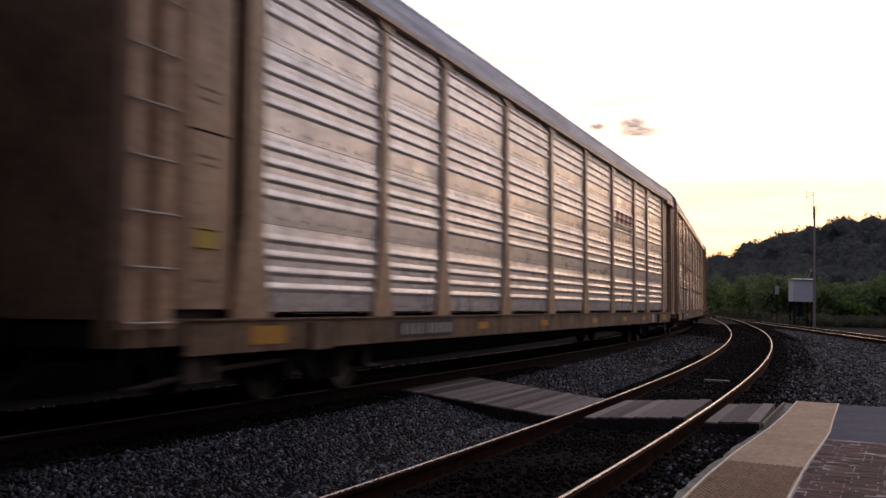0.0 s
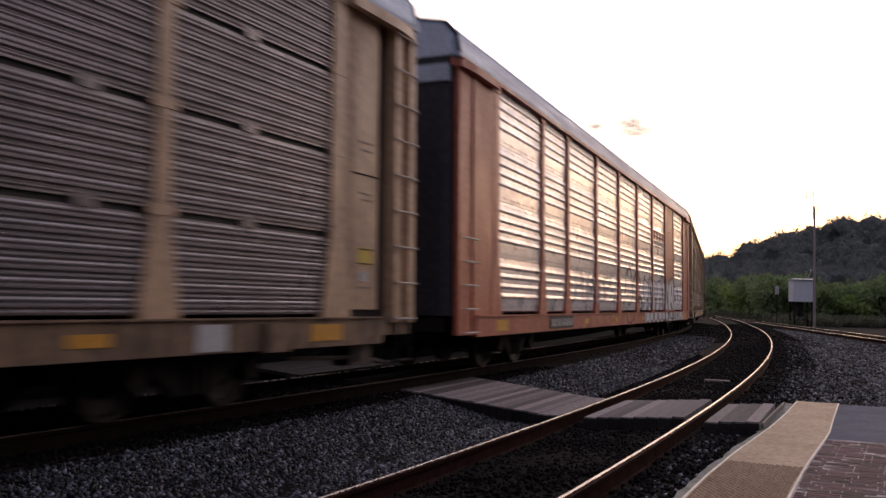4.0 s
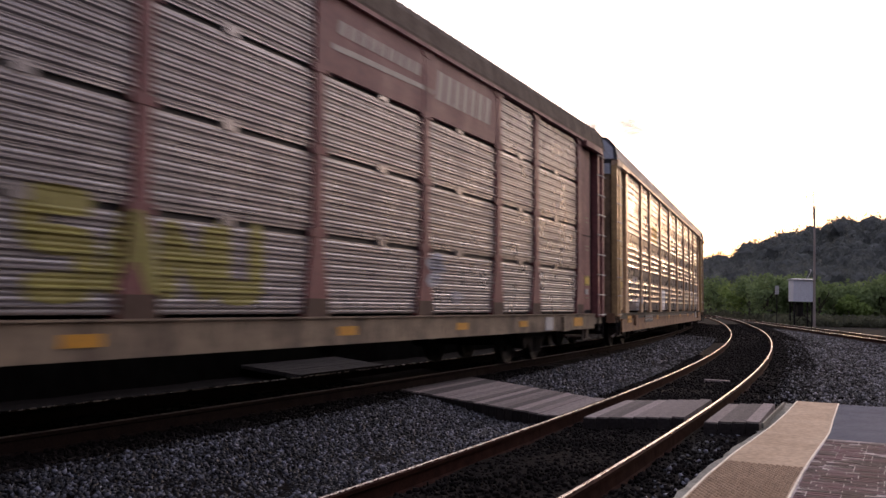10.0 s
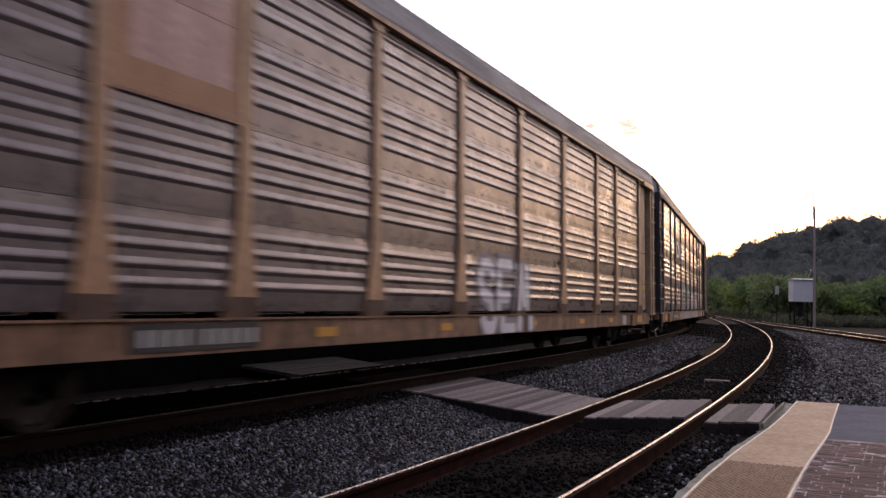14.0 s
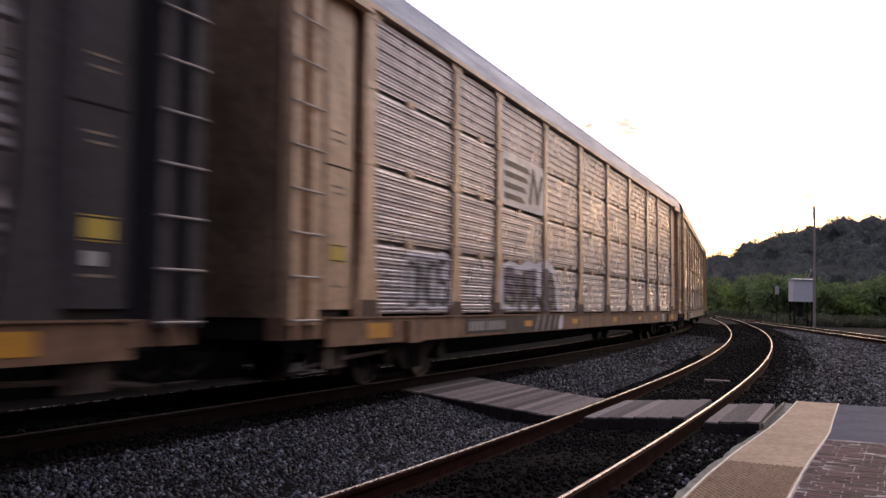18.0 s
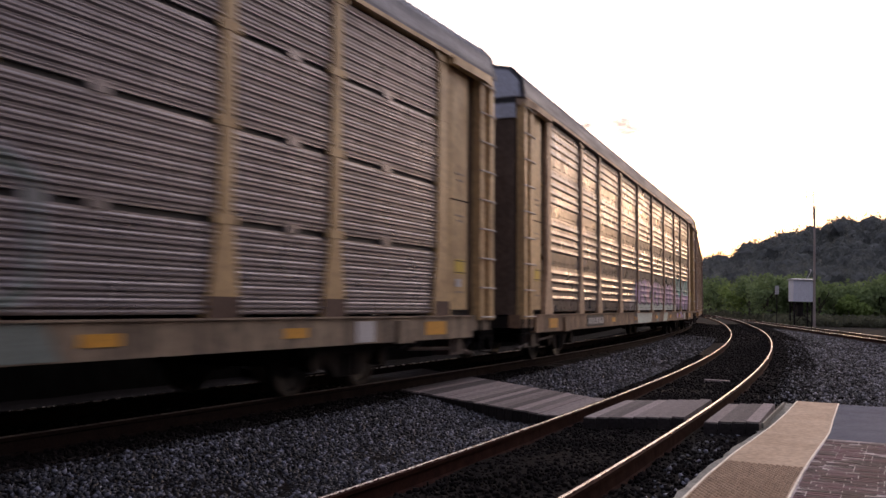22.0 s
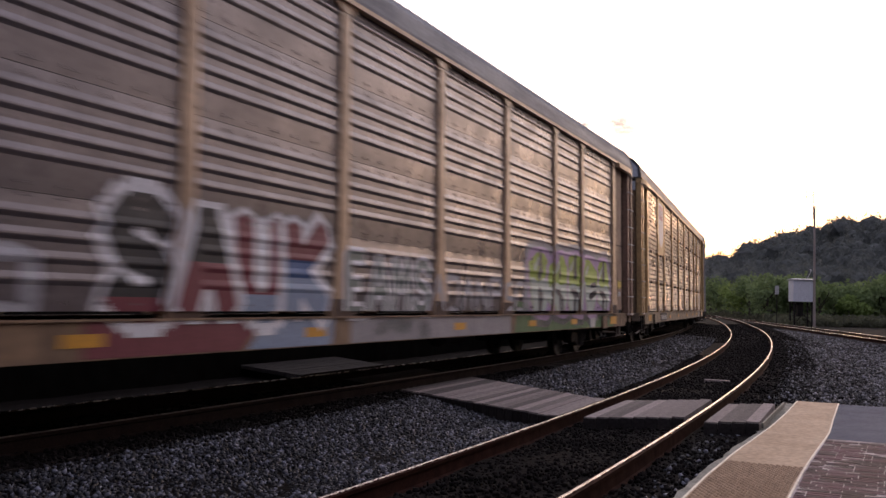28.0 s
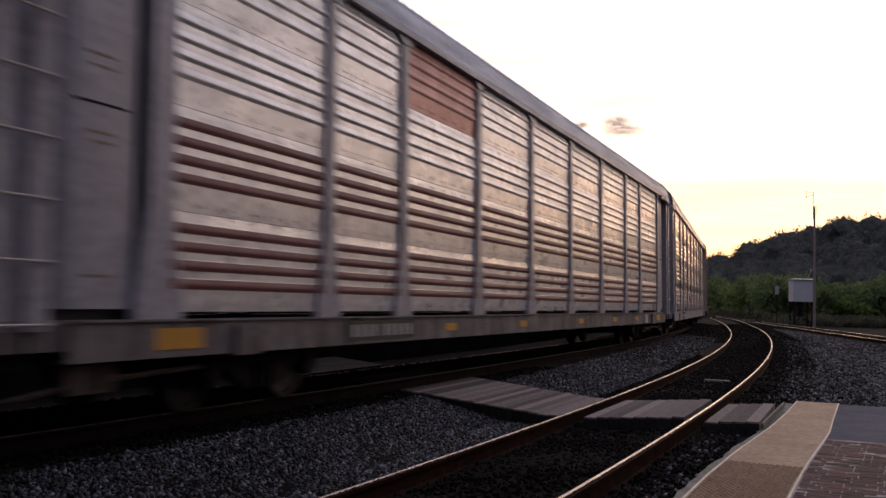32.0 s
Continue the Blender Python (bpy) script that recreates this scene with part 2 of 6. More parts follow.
# ---- the two curved tracks: heading, curvature, change of curvature ----
def curve(th0, x0, bends, lo, hi, step=0.25):
    """A plan curve by its curvature along s; at s = 0 it crosses y = 0 at x0. Returns s, x, y, dx, dy."""
    s = np.arange(lo, hi + step / 2, step)
    k = np.interp(s, [b[0] for b in bends], [b[1] for b in bends])
    i0 = int(np.argmin(np.abs(s)))
    th = np.concatenate([[0], np.cumsum((k[1:] + k[:-1]) / 2) * step])
    th = th - th[i0] + th0
    dx, dy = -np.sin(th), np.cos(th)
    x = np.concatenate([[0], np.cumsum((dx[1:] + dx[:-1]) / 2) * step])
    y = np.concatenate([[0], np.cumsum((dy[1:] + dy[:-1]) / 2) * step])
    return s, x - x[i0] + x0, y - y[i0], dx, dy


NEAR = curve(-0.48112, -2.9086, [(-60, 0), (-30, 0), (-22, -0.004), (-10, -0.003), (-7, 0.00586), (0, 0.005374), (62, 0.001057), (130, 0.001)], -45, 125)
FAR = curve(-0.45557, -8.0503, [(-430, 0.0), (-12, 0.0), (0, 0.001009), (25, 0.003465), (40, 0.003126), (55, 0.002412), (70, 0.00442), (100, 0.008586), (190, 0.008586), (200, 0), (560, 0)], -450, 590)
NEAR_CANT, FAR_CANT, FAR_Z = 0.1145, 0.0301, 0.0548
GAUGE = 0.753


def on(line, s, o=0.0):
    """Plan place at s along a line and o to its right, and the heading (degrees about z of its forward way, from +x)."""
    S, X, Y, DX, DY = line
    x, y, dx, dy = (np.interp(s, S, a) for a in (X, Y, DX, DY))
    return float(x + dy * o), float(y - dx * o), math.degrees(math.atan2(dy, dx))


def bed(line, o):
    """Height of the canted rail plane of a track at o to the right of its centre."""
    return (NEAR_CANT / 2 + o * NEAR_CANT / 1.506) if line is NEAR else (FAR_Z + FAR_CANT / 2 + o * FAR_CANT / 1.506)


def sweep(line, loop, o, z, s0, s1, step=1.0):
    """A closed section (offset, height) swept along a line."""
    g = Shape()
    n = len(loop)
    rows = np.arange(s0, s1 + 1e-6, step)
    for s in rows:
        x, y, a = on(line, s)
        c, t = math.cos(radians(a)), math.sin(radians(a))
        for p, q in loop:
            g.v.append((x + t * (o + p), y - c * (o + p), z + q))
    for j in range(len(rows) - 1):
        for i in range(n):
            g.f.append((j * n + i, j * n + (i + 1) % n, (j + 1) * n + (i + 1) % n, (j + 1) * n + i))
    g.f += [tuple(range(n))[::-1], tuple(range((len(rows) - 1) * n, len(rows) * n))]
    return g


RAIL_LOW = [(-0.07, -0.17), (0.07, -0.17), (0.065, -0.155), (0.012, -0.14), (0.009, -0.05), (0.034, -0.035), (0.036, -0.008), (-0.036, -0.008), (-0.034, -0.035), (-0.009, -0.05), (-0.012, -0.14), (-0.065, -0.155)]
RAIL_HEAD = [(-0.016, -0.009), (0.007, -0.009), (0.007, 0.0), (0.005, 0.002), (-0.013, 0.002), (-0.016, 0.0)]
TIE = Shape().box(-0.11, 0.11, -1.3, 1.3, -0.16, 0.0).mesh("tie")


def track(name, line, s0, s1, tie0, tie1, label):
    t = empty(name, pose(0, 0, 0), label, "railway track", kind="structure")
    for o in (-GAUGE, GAUGE):
        z = bed(line, o)
        rail = part("rail", sweep(line, RAIL_LOW, o, z, s0, s1), M_RAIL_FAR if line is FAR else M_RAIL_SIDE, t)
        part("rail_head", sweep(line, RAIL_HEAD, o, z, s0, s1), M_RAIL_DULL if line is FAR and o > 0 else M_RAIL_TOP, rail, "polished running surface of the rail")
    s = tie0
    lean = math.degrees(math.atan((bed(line, 1) - bed(line, 0))))
    while s < tie1:
        x, y, a = on(line, s)
        part("tie", TIE, M_TIE, t, m=pose(x, y, bed(line, 0) - 0.165, 0, 0, a + random.uniform(-1, 1)) @ pose(0, 0, 0, -lean))
        s += 0.53
    return t


near_track = track("track_near", NEAR, -44, 124, -4, 75, "curved railway track with rusty rails and dark wooden ties")
track("track_far", FAR, -60, 190, -8, 70, "curved railway track carrying the freight train, sunk in grey ballast")

lone = on(NEAR, 18.65, 0.12)
part("tie", Shape().box(-0.1, 0.1, -0.22, 0.22, -0.1, 0.03).mesh("tie"), M_PLANK, near_track, "short pale board lying between the rails", pose(lone[0], lone[1], bed(NEAR, 0) - 0.13, 0, 0, lone[2]))

# ---- the straight track that crosses beyond ----
BR = curve(-0.195, 12.2, [(-10, 0), (400, 0)], -10, 300)
branch = empty("track_branch", pose(0, 0, 0), "straight railway track converging behind the curved one", "railway track", kind="structure")
for bo in (-GAUGE, GAUGE):
    brail = part("rail", sweep(BR, RAIL_LOW, bo, 0.0, -5, 290, 10), M_RAIL_SIDE, branch)
    part("rail_head", sweep(BR, [(p * 2.4, q) for p, q in RAIL_HEAD], bo, 0.0, -5, 290, 10), M_RAIL_TOP, brail, "polished running surface of the rail")


# ---- ground ----
def beside(line, x, y):
    """Distance along a line and offset to its right, of many places."""
    S, X, Y, DX, DY = line
    k = np.zeros(len(x), int)
    for c in range(0, len(x), 4000):
        d = (x[c:c + 4000, None] - X[None]) ** 2 + (y[c:c + 4000, None] - Y[None]) ** 2
        k[c:c + 4000] = d.argmin(1)
    return S[k], (x - X[k]) * DY[k] - (y - Y[k]) * DX[k]


def ground_height(x, y):
    """The ballast bed swells under each track and falls off beside it."""
    z = np.full(len(x), -0.32)
    near = (np.abs(x) < 45) & (y > -40) & (y < 110)
    for line, cant, base in ((NEAR, NEAR_CANT, 0.0), (FAR, FAR_CANT, FAR_Z)):
        s, o = beside(line, x[near], y[near])
        ob = np.clip(o, -1.3, 1.3)
        b = base + cant / 2 + ob * cant / 1.506 - (0.15 if line is NEAR else 0.165) - np.maximum(np.abs(o) - 1.35, 0) * 0.09
        z[near] = np.maximum(z[near], b)
    return z


def ground():
    xs = np.unique(np.concatenate([np.linspace(-2500, -45, 14), np.linspace(-45, -12, 23), np.linspace(-12, 26, 115), np.linspace(26, 45, 14), np.linspace(45, 2500, 14)]))
    ys = np.unique(np.concatenate([np.linspace(-2500, -40, 12), np.linspace(-40, 0, 28), np.linspace(0, 45, 136), np.linspace(45, 110, 66), np.linspace(110, 2500, 16)]))
    X, Y = np.meshgrid(xs, ys)
    x, y = X.ravel(), Y.ravel()
    z = ground_height(x, y)
    z += np.array([0.02 * noise.noise((a * 0.9, b * 0.9, 0)) + 0.012 * noise.noise((a * 3, b * 3, 5)) if abs(a) < 45 and -40 < b < 110 else 0 for a, b in zip(x, y)])
    n = len(xs)
    F = [(j * n + i, j * n + i + 1, (j + 1) * n + i + 1, (j + 1) * n + i) for j in range(len(ys) - 1) for i in range(n - 1)]
    me = bpy.data.meshes.new("ground")
    me.from_pydata(np.stack([x, y, z], 1).tolist(), [], F)
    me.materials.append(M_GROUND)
    for p in me.polygons:
        p.use_smooth = True
    tagged(new("ground", me), "dark grey ballast and gravel ground round the tracks", "ground", kind="structure")


ground()


# ---- platform ----
def edge_offset(s):
    return float(np.interp(s, [-12, 8, 9.2, 11, 12.25, 14], [1.37, 1.385, 1.42, 1.53, 1.585, 1.635]))


def inner_offset(s):
    return float(np.interp(s, [-12, 7.5, 8.75, 9.5, 10.3, 10.75, 12.25, 14], [1.965, 1.97, 1.985, 2.015, 2.05, 2.08, 2.09, 2.125]))


def kerb_offset(s):
    return edge_offset(s) - 0.095 - 0.035 * noise.noise((s * 1.7, 0, 0)) - 0.02 * noise.noise((s * 5, 3, 0)) - (0.05 if s > 11 else 0.0)


PLATFORM_Z = 0.1


def strip(s0, s1, o0, o1, z0, z1, step=0.5):
    """A slab along the near track between two offsets (numbers or functions of s)."""
    g = Shape()
    rows = np.linspace(s0, s1, max(2, int(round((s1 - s0) / step)) + 1))
    for s in rows:
        a, b = (f(s) if callable(f) else f for f in (o0, o1))
        for o in (a, b):
            x, y, _ = on(NEAR, s, o)
            g.v += [(x, y, z0), (x, y, z1)]
    for j in range(len(rows) - 1):
        k = j * 4
        g.f += [(k, k + 2, k + 6, k + 4), (k + 1, k + 5, k + 7, k + 3), (k, k + 4, k + 5, k + 1), (k + 2, k + 3, k + 7, k + 6)]
    e = (len(rows) - 1) * 4
    g.f += [(0, 1, 3, 2), (e, e + 2, e + 3, e + 1)]
    return g


platform = empty("platform", pose(0, 0, 0), "low station platform of red pavers with a tan tactile edge", "platform", kind="structure")
part("concrete_edge", strip(-12, 14.0, kerb_offset, edge_offset, -0.4, 0.062, 0.12), M_CONCRETE, platform, "rough pale concrete edge of the platform")
part("tactile_strip", strip(-12, 14.0, lambda s: edge_offset(s) + 0.016, inner_offset, -0.3, PLATFORM_Z), M_TACTILE, platform, "tan tactile warning strip")
part("edge_line", strip(-12, 14.0, edge_offset, lambda s: edge_offset(s) + 0.016, -0.3, PLATFORM_Z + 0.004), M_EDGE_WHITE, platform, "worn white line on the platform edge")
part("inner_line", strip(-12, 14.0, inner_offset, lambda s: inner_offset(s) + 0.015, -0.3, PLATFORM_Z + 0.004), M_EDGE_WHITE, platform, "worn white line beside the pavers")
part("asphalt_patch", strip(10.5, 13.95, lambda s: inner_offset(s) + 0.015, 9.0, -0.3, PLATFORM_Z - 0.004), M_ASPHALT, platform, "smooth blue-grey asphalt patch")
part("paver_bed", strip(-12, 10.5, lambda s: inner_offset(s) + 0.015, 9.0, -0.3, PLATFORM_Z - 0.001), M_MORTAR, platform, "mortar bed of the pavers")


HALF_BRICK = {w: Shape().box(-w / 2, w / 2, -0.029, 0.029, -0.06, 0.0).mesh("paver") for w in (0.06, 0.1, 0.14)}
BRICK = Shape().box(-0.1, 0.1, -0.029, 0.029, -0.06, 0.0).mesh("paver")
DOME = Shape().lathe([(0, 0.0145), (0.007, 0.012), (0.012, 0.006)], "z", 8)


def paving():
    count = 0
    rest = Shape()
    s, row = -7.0, 0
    while s < 10.42:
        o = inner_offset(s) + 0.028
        first = random.choice((0.06, 0.1, 0.14, 0.2))
        while o < 8.8:
            wide = first or 0.2
            x, y, a = on(NEAR, s + 0.03, o + wide / 2)
            if o > 3.9 or s < 5.6 or not (y > 3.9 and x < 0.46 * y + 0.6 and count < 1000):
                c, d = math.cos(radians(a - 90)), math.sin(radians(a - 90))
                h, z = wide / 2, PLATFORM_Z + random.uniform(-0.0004, 0.003)
                rest.add([(x + u * c - v * d, y + u * d + v * c, z + w) for u, v, w in ((-h, -0.029, -0.02), (h, -0.029, -0.02), (h, 0.029, -0.02), (-h, 0.029, -0.02), (-h, -0.029, 0), (h, -0.029, 0), (h, 0.029, 0), (-h, 0.029, 0))], [(4, 5, 6, 7), (0, 1, 5, 4), (1, 2, 6, 5), (2, 3, 7, 6), (3, 0, 4, 7)])
            else:
                part("paver", HALF_BRICK[wide] if wide < 0.2 else BRICK, M_BRICK, platform, m=pose(x, y, PLATFORM_Z + random.uniform(-0.001, 0.0028), random.uniform(-2.6, 2.6), random.uniform(-0.8, 0.8), a - 90 + random.uniform(-0.8, 0.8)))
                count += 1
            o += wide + 0.008
            first = 0
        s += 0.067
        row += 1
    tagged(part("paver_field", rest, M_BRICK_REST, platform, "red-brown pavers of the wider platform"), kind="stuff")
    g = Shape()
    s, dome_row = 5.4, 0
    while s < 8.72:
        for k in range(13):
            x, y, _ = on(NEAR, s, edge_offset(s) + 0.04 + (k + 0.5 * (dome_row % 2)) * 0.042)
            g.add([(vx + x, vy + y, vz + PLATFORM_Z) for vx, vy, vz in DOME.v], DOME.f)
        s += 0.037
        dome_row += 1
    tagged(part("tactile_domes", g, M_TACTILE, platform, "rows of small tan warning domes"), kind="stuff")


paving()


# ---- wall added out of view behind the camera, to block low sky light ----
part("wall_station", strip(-44, 13.0, 10.0, 10.35, -0.35, 8.0, 1.0), M_WALL)
tagged(bpy.data.objects["wall_station"], "plain dark wall added out of view to block low sky light", "wall", kind="structure")


# ---- wooden crossing ----
def crossing():
    c = empty("track_crossing", pose(0, 0, 0), "weathered timber walkway boards laid across both tracks", "crossing", kind="structure")
    # offsets of each deck, how far back its ends lie, its timber's depth
    decks = [(-9.4, -6.55, 0.05, 0), (-5.25, -4.2, 0.05, 0), (-3.78, -0.88, 0.13, 1), (-0.5, 0.62, 0.1, 1), (0.9, 1.44, 0.16, 1)]
    for a, b, deep, fronted in decks:
        n = max(1, round((b - a) / 0.14))
        w = (b - a) / n
        for i in range(n):
            o = a + (i + 0.5) * w
            z = bed(NEAR, o) if o > -2 else -0.03
            z = max(z, -0.02) if o < -1 else z
            top = z - 0.02 - (0.05 if o < -6 else 0.0) + random.uniform(-0.004, 0.003)
            corners = []
            for side in (-1, 1):
                e = o + side * (w / 2 - 0.004)
                back = max(0.0, -1 - e)
                lo, hi = (11.02, 13.0) if a > 0.8 else (11.5, 13.65) if a > -0.8 else (11.75 + back * 0.6, 14.05 + back * 0.8)
                ends = [on(NEAR, lo, e)[:2], on(NEAR, hi, e)[:2]]
                corners += ends if side < 0 else ends[::-1]
            x0, y0 = (corners[0][0] + corners[3][0]) / 2, (corners[0][1] + corners[3][1]) / 2
            part("plank", Shape().prism([(x - x0, y - y0) for x, y in corners], -0.07, 0.0, "z"), M_PLANK if o > -4 else M_PLANK_SHADED, c, m=pose(x0, y0, top))
            if fronted:
                (ax, ay), (bx, by) = corners[0], corners[3]
                part("edge_timber", Shape().prism([(ax - x0, ay - y0), (bx - x0, by - y0), (bx - x0 - 0.02, by - y0 - 0.05), (ax - x0 - 0.02, ay - y0 - 0.05)], -0.07 - deep, -0.012, "z"), M_PLANK_SHADED, c, "timber closing the board ends, with their shade in its colour", pose(x0, y0, z - 0.02))
    # steel flangeway strip along the outer end
    x0, y0, _ = on(NEAR, 11.0, 1.47)
    x1, y1, _ = on(NEAR, 13.3, 1.52)
    part("edge_strip", Shape().box(-math.hypot(x1 - x0, y1 - y0) / 2, math.hypot(x1 - x0, y1 - y0) / 2, -0.01, 0.01, -0.05, 0.0), M_CONCRETE, c, "pale strip beside the boards", pose((x0 + x1) / 2, (y0 + y1) / 2, bed(NEAR, 1.47) - 0.03, 0, 0, math.degrees(math.atan2(y1 - y0, x1 - x0))))


crossing()


# ---- added bank that closes the far side and keeps the view under the cars dark ----
def bank():
    rows = np.arange(-70, 150, 4.0)
    prof = [(-8.6, -0.4), (-8.7, 0.6), (-8.9, 1.6), (-9.5, 2.6), (-11, 3.3), (-15, 3.7), (-25, 3.4), (-34, 0.5), (-38, -0.6)]
    V = []
    for s in rows:
        x, y, a = on(FAR, s)
        c, t = math.cos(radians(a)), math.sin(radians(a))
        for o, z in prof:
            oo = o + 4.6
            V.append((x + t * oo, y - c * oo, z + 0.25 * noise.noise((s * 0.2, o * 0.5, 7))))
    n = len(prof)
    F = [(j * n + i, j * n + i + 1, (j + 1) * n + i + 1, (j + 1) * n + i) for j in range(len(rows) - 1) for i in range(n - 1)]
    me = bpy.data.meshes.new("bank")
    me.from_pydata(V, [], F)
    me.materials.append(M_BANK)
    tagged(new("bank", me), "dark bank added behind the train to blacken the view under it", "bank", kind="structure")


bank()


# ---- loose ballast stones ----
def stones(name, label, material, zones, seed):
    """Angular stones scattered in zones (s0, s1, o0, o1, per square metre, least, most size)."""
    rng = np.random.default_rng(seed)
    P, R = [], []
    for s0, s1, o0, o1, dens, a, b in zones:
        n = int((s1 - s0) * (o1 - o0) * dens)
        s, o = rng.uniform(s0, s1, n), rng.uniform(o0, o1, n)
        x, y, dx, dy = (np.interp(s, NEAR[0], c) for c in NEAR[1:])
        x, y = x + dy * o, y - dx * o
        r = a + (b - a) * rng.random(n) ** 2
        P.append(np.stack([x, y, ground_height(x, y) + r * 0.12], 1))
        R.append(r)
    P, R = np.concatenate(P), np.concatenate(R)
    n = len(P)
    cube = np.array([(x, y, z) for x in (-1, 1) for y in (-1, 1) for z in (-1, 1)], float)
    V = cube[None] * rng.uniform(0.45, 1.0, (n, 8, 3)) * np.array([1, 0.8, 0.6])
    q = rng.normal(size=(n, 4))
    q /= np.linalg.norm(q, axis=1)[:, None]
    w, i, j, k = q.T
    M = np.stack([1 - 2 * (j * j + k * k), 2 * (i * j - k * w), 2 * (i * k + j * w), 2 * (i * j + k * w), 1 - 2 * (i * i + k * k), 2 * (j * k - i * w), 2 * (i * k - j * w), 2 * (j * k + i * w), 1 - 2 * (i * i + j * j)], 1).reshape(n, 3, 3)
    V = np.einsum("nab,nkb->nka", M, V) * (R / 2)[:, None, None] + P[:, None]
    quads = np.array([(0, 1, 3, 2), (4, 6, 7, 5), (0, 4, 5, 1), (2, 3, 7, 6), (0, 2, 6, 4), (1, 5, 7, 3)])
    F = (quads[None] + (np.arange(n) * 8)[:, None, None]).reshape(-1)
    me = bpy.data.meshes.new(name)
    me.vertices.add(n * 8)
    me.vertices.foreach_set("co", V.reshape(-1))
    me.loops.add(n * 24)
    me.loops.foreach_set("vertex_index", F.astype(np.int32))
    me.polygons.add(n * 6)
    me.polygons.foreach_set("loop_start", np.arange(0, n * 24, 4, dtype=np.int32))
    me.update(calc_edges=True)
    me.materials.append(material)
    tagged(new(name, me), label, "ballast", kind="stuff")


stones("ballast_stones", "loose blue-grey crushed stone ballast between the tracks", M_STONE, [
    (-12, 1, -3.3, -1.1, 150, 0.03, 0.072), (1, 13, -3.3, -1.1, 1500, 0.016, 0.056), (13, 24, -3.2, -1.35, 420, 0.03, 0.07), (24, 45, -3.2, -1.4, 90, 0.05, 0.09),
    (6, 13, 0.95, 1.25, 120, 0.03, 0.06), (14.3, 22, 1.75, 8, 330, 0.03, 0.075), (14.3, 22, 1.3, 1.75, 120, 0.03, 0.07), (22, 36, 1.8, 10, 110, 0.05, 0.1), (36, 62, 1.9, 13, 32, 0.07, 0.13), (14.5, 40, 1.2, 1.9, 60, 0.03, 0.07)], 3)
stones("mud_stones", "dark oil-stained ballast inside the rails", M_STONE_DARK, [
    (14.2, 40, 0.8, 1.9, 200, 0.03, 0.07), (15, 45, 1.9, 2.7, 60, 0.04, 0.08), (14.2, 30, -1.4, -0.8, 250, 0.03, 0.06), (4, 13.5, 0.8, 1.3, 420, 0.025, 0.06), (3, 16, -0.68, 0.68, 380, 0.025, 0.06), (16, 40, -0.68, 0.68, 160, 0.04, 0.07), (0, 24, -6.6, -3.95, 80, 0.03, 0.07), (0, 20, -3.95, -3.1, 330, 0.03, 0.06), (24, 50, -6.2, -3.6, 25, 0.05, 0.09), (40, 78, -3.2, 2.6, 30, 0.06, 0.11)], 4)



# ---- autorack cars ----
LONG, HALF_W = 28.27, 1.5
POSTS = [-12.15, -9.22, -7.2, -4.32, -1.44, 1.44, 4.32, 7.2, 9.22, 12.15]
Z_SILL, Z_DECK, Z_EAVE = 0.62, 0.96, 4.9
TIER = (Z_EAVE - Z_DECK - 0.03) / 4


def ribs_wide(z0):
    """Section (out, z) of a screen tier: flat, four broad ribs, flat."""
    p = [(1.397, z0 + (0.05 if z0 < 1.0 else 0.0)), (1.405, z0 + 0.25)]
    for i in range(4):
        z = z0 + 0.255 + i * 0.172
        p += [(1.405, z), (1.416, z + 0.03), (1.419, z + 0.042), (1.418, z + 0.058), (1.405, z + 0.105)]
    return p + [(1.398, z0 + TIER - 0.006)]


def ribs_fine(z0):
    """Section of a screen tier with fine corrugation and every third fold deeper, a slot above."""
    p = [(1.405, z0 + (0.03 if z0 < 1.0 else 0.0))]
    for i in range(18):
        z = z0 + 0.022 + i * 0.0488
        d = 0.028 if i % 3 == 1 else 0.007
        p += [(1.405, z), (1.405 + d, z + 0.016), (1.405 + d, z + 0.028), (1.405, z + 0.042)]
    return p + [(1.405, z0 + TIER - 0.062)]


PROFILE = {"wide": [ribs_wide(Z_DECK + 0.015 + i * TIER) for i in range(4)], "fine": [ribs_fine(Z_DECK + 0.015 + i * TIER) for i in range(4)]}
CACHE = {}


def shared(key, make):
    if key not in CACHE:
        CACHE[key] = make().mesh(key[0])
    return CACHE[key]


def panel_shape(kind, tier, w):
    prof = PROFILE[kind][tier]
    loop = [(-o, z) for o, z in prof] + [(-1.37, prof[-1][1]), (-1.37, prof[0][1])]
    g = Shape().prism(loop, -w / 2, w / 2, "x")
    if kind == "wide":
        z0 = prof[0][1]
        for k in range(7):
            x = -w / 2 + w * (k + 0.5) / 7
            for z in (z0 + 0.07, z0 + TIER - 0.07):
                g.box(x - 0.035, x + 0.035, -1.412, -1.39, z - 0.016, z + 0.016)
    return g


def post_shape(wide=0.2):
    g = Shape()
    h, top, low = wide / 2, Z_EAVE, Z_DECK
    loop = [(-h, top), (h, top), (h, low + 1.0), (h + 0.15, low + 0.12), (h + 0.15, low), (-h - 0.15, low), (-h - 0.15, low + 0.12), (-h, low + 1.0)]
    g.prism(loop, -1.449, -1.36, "y")
    g.prism([(-h - 0.14, top + 0.03), (h + 0.14, top + 0.03), (h + 0.14, top - 0.05), (h, top - 0.16), (-h, top - 0.16), (-h - 0.14, top - 0.05)], -1.458, -1.38, "y")
    return g


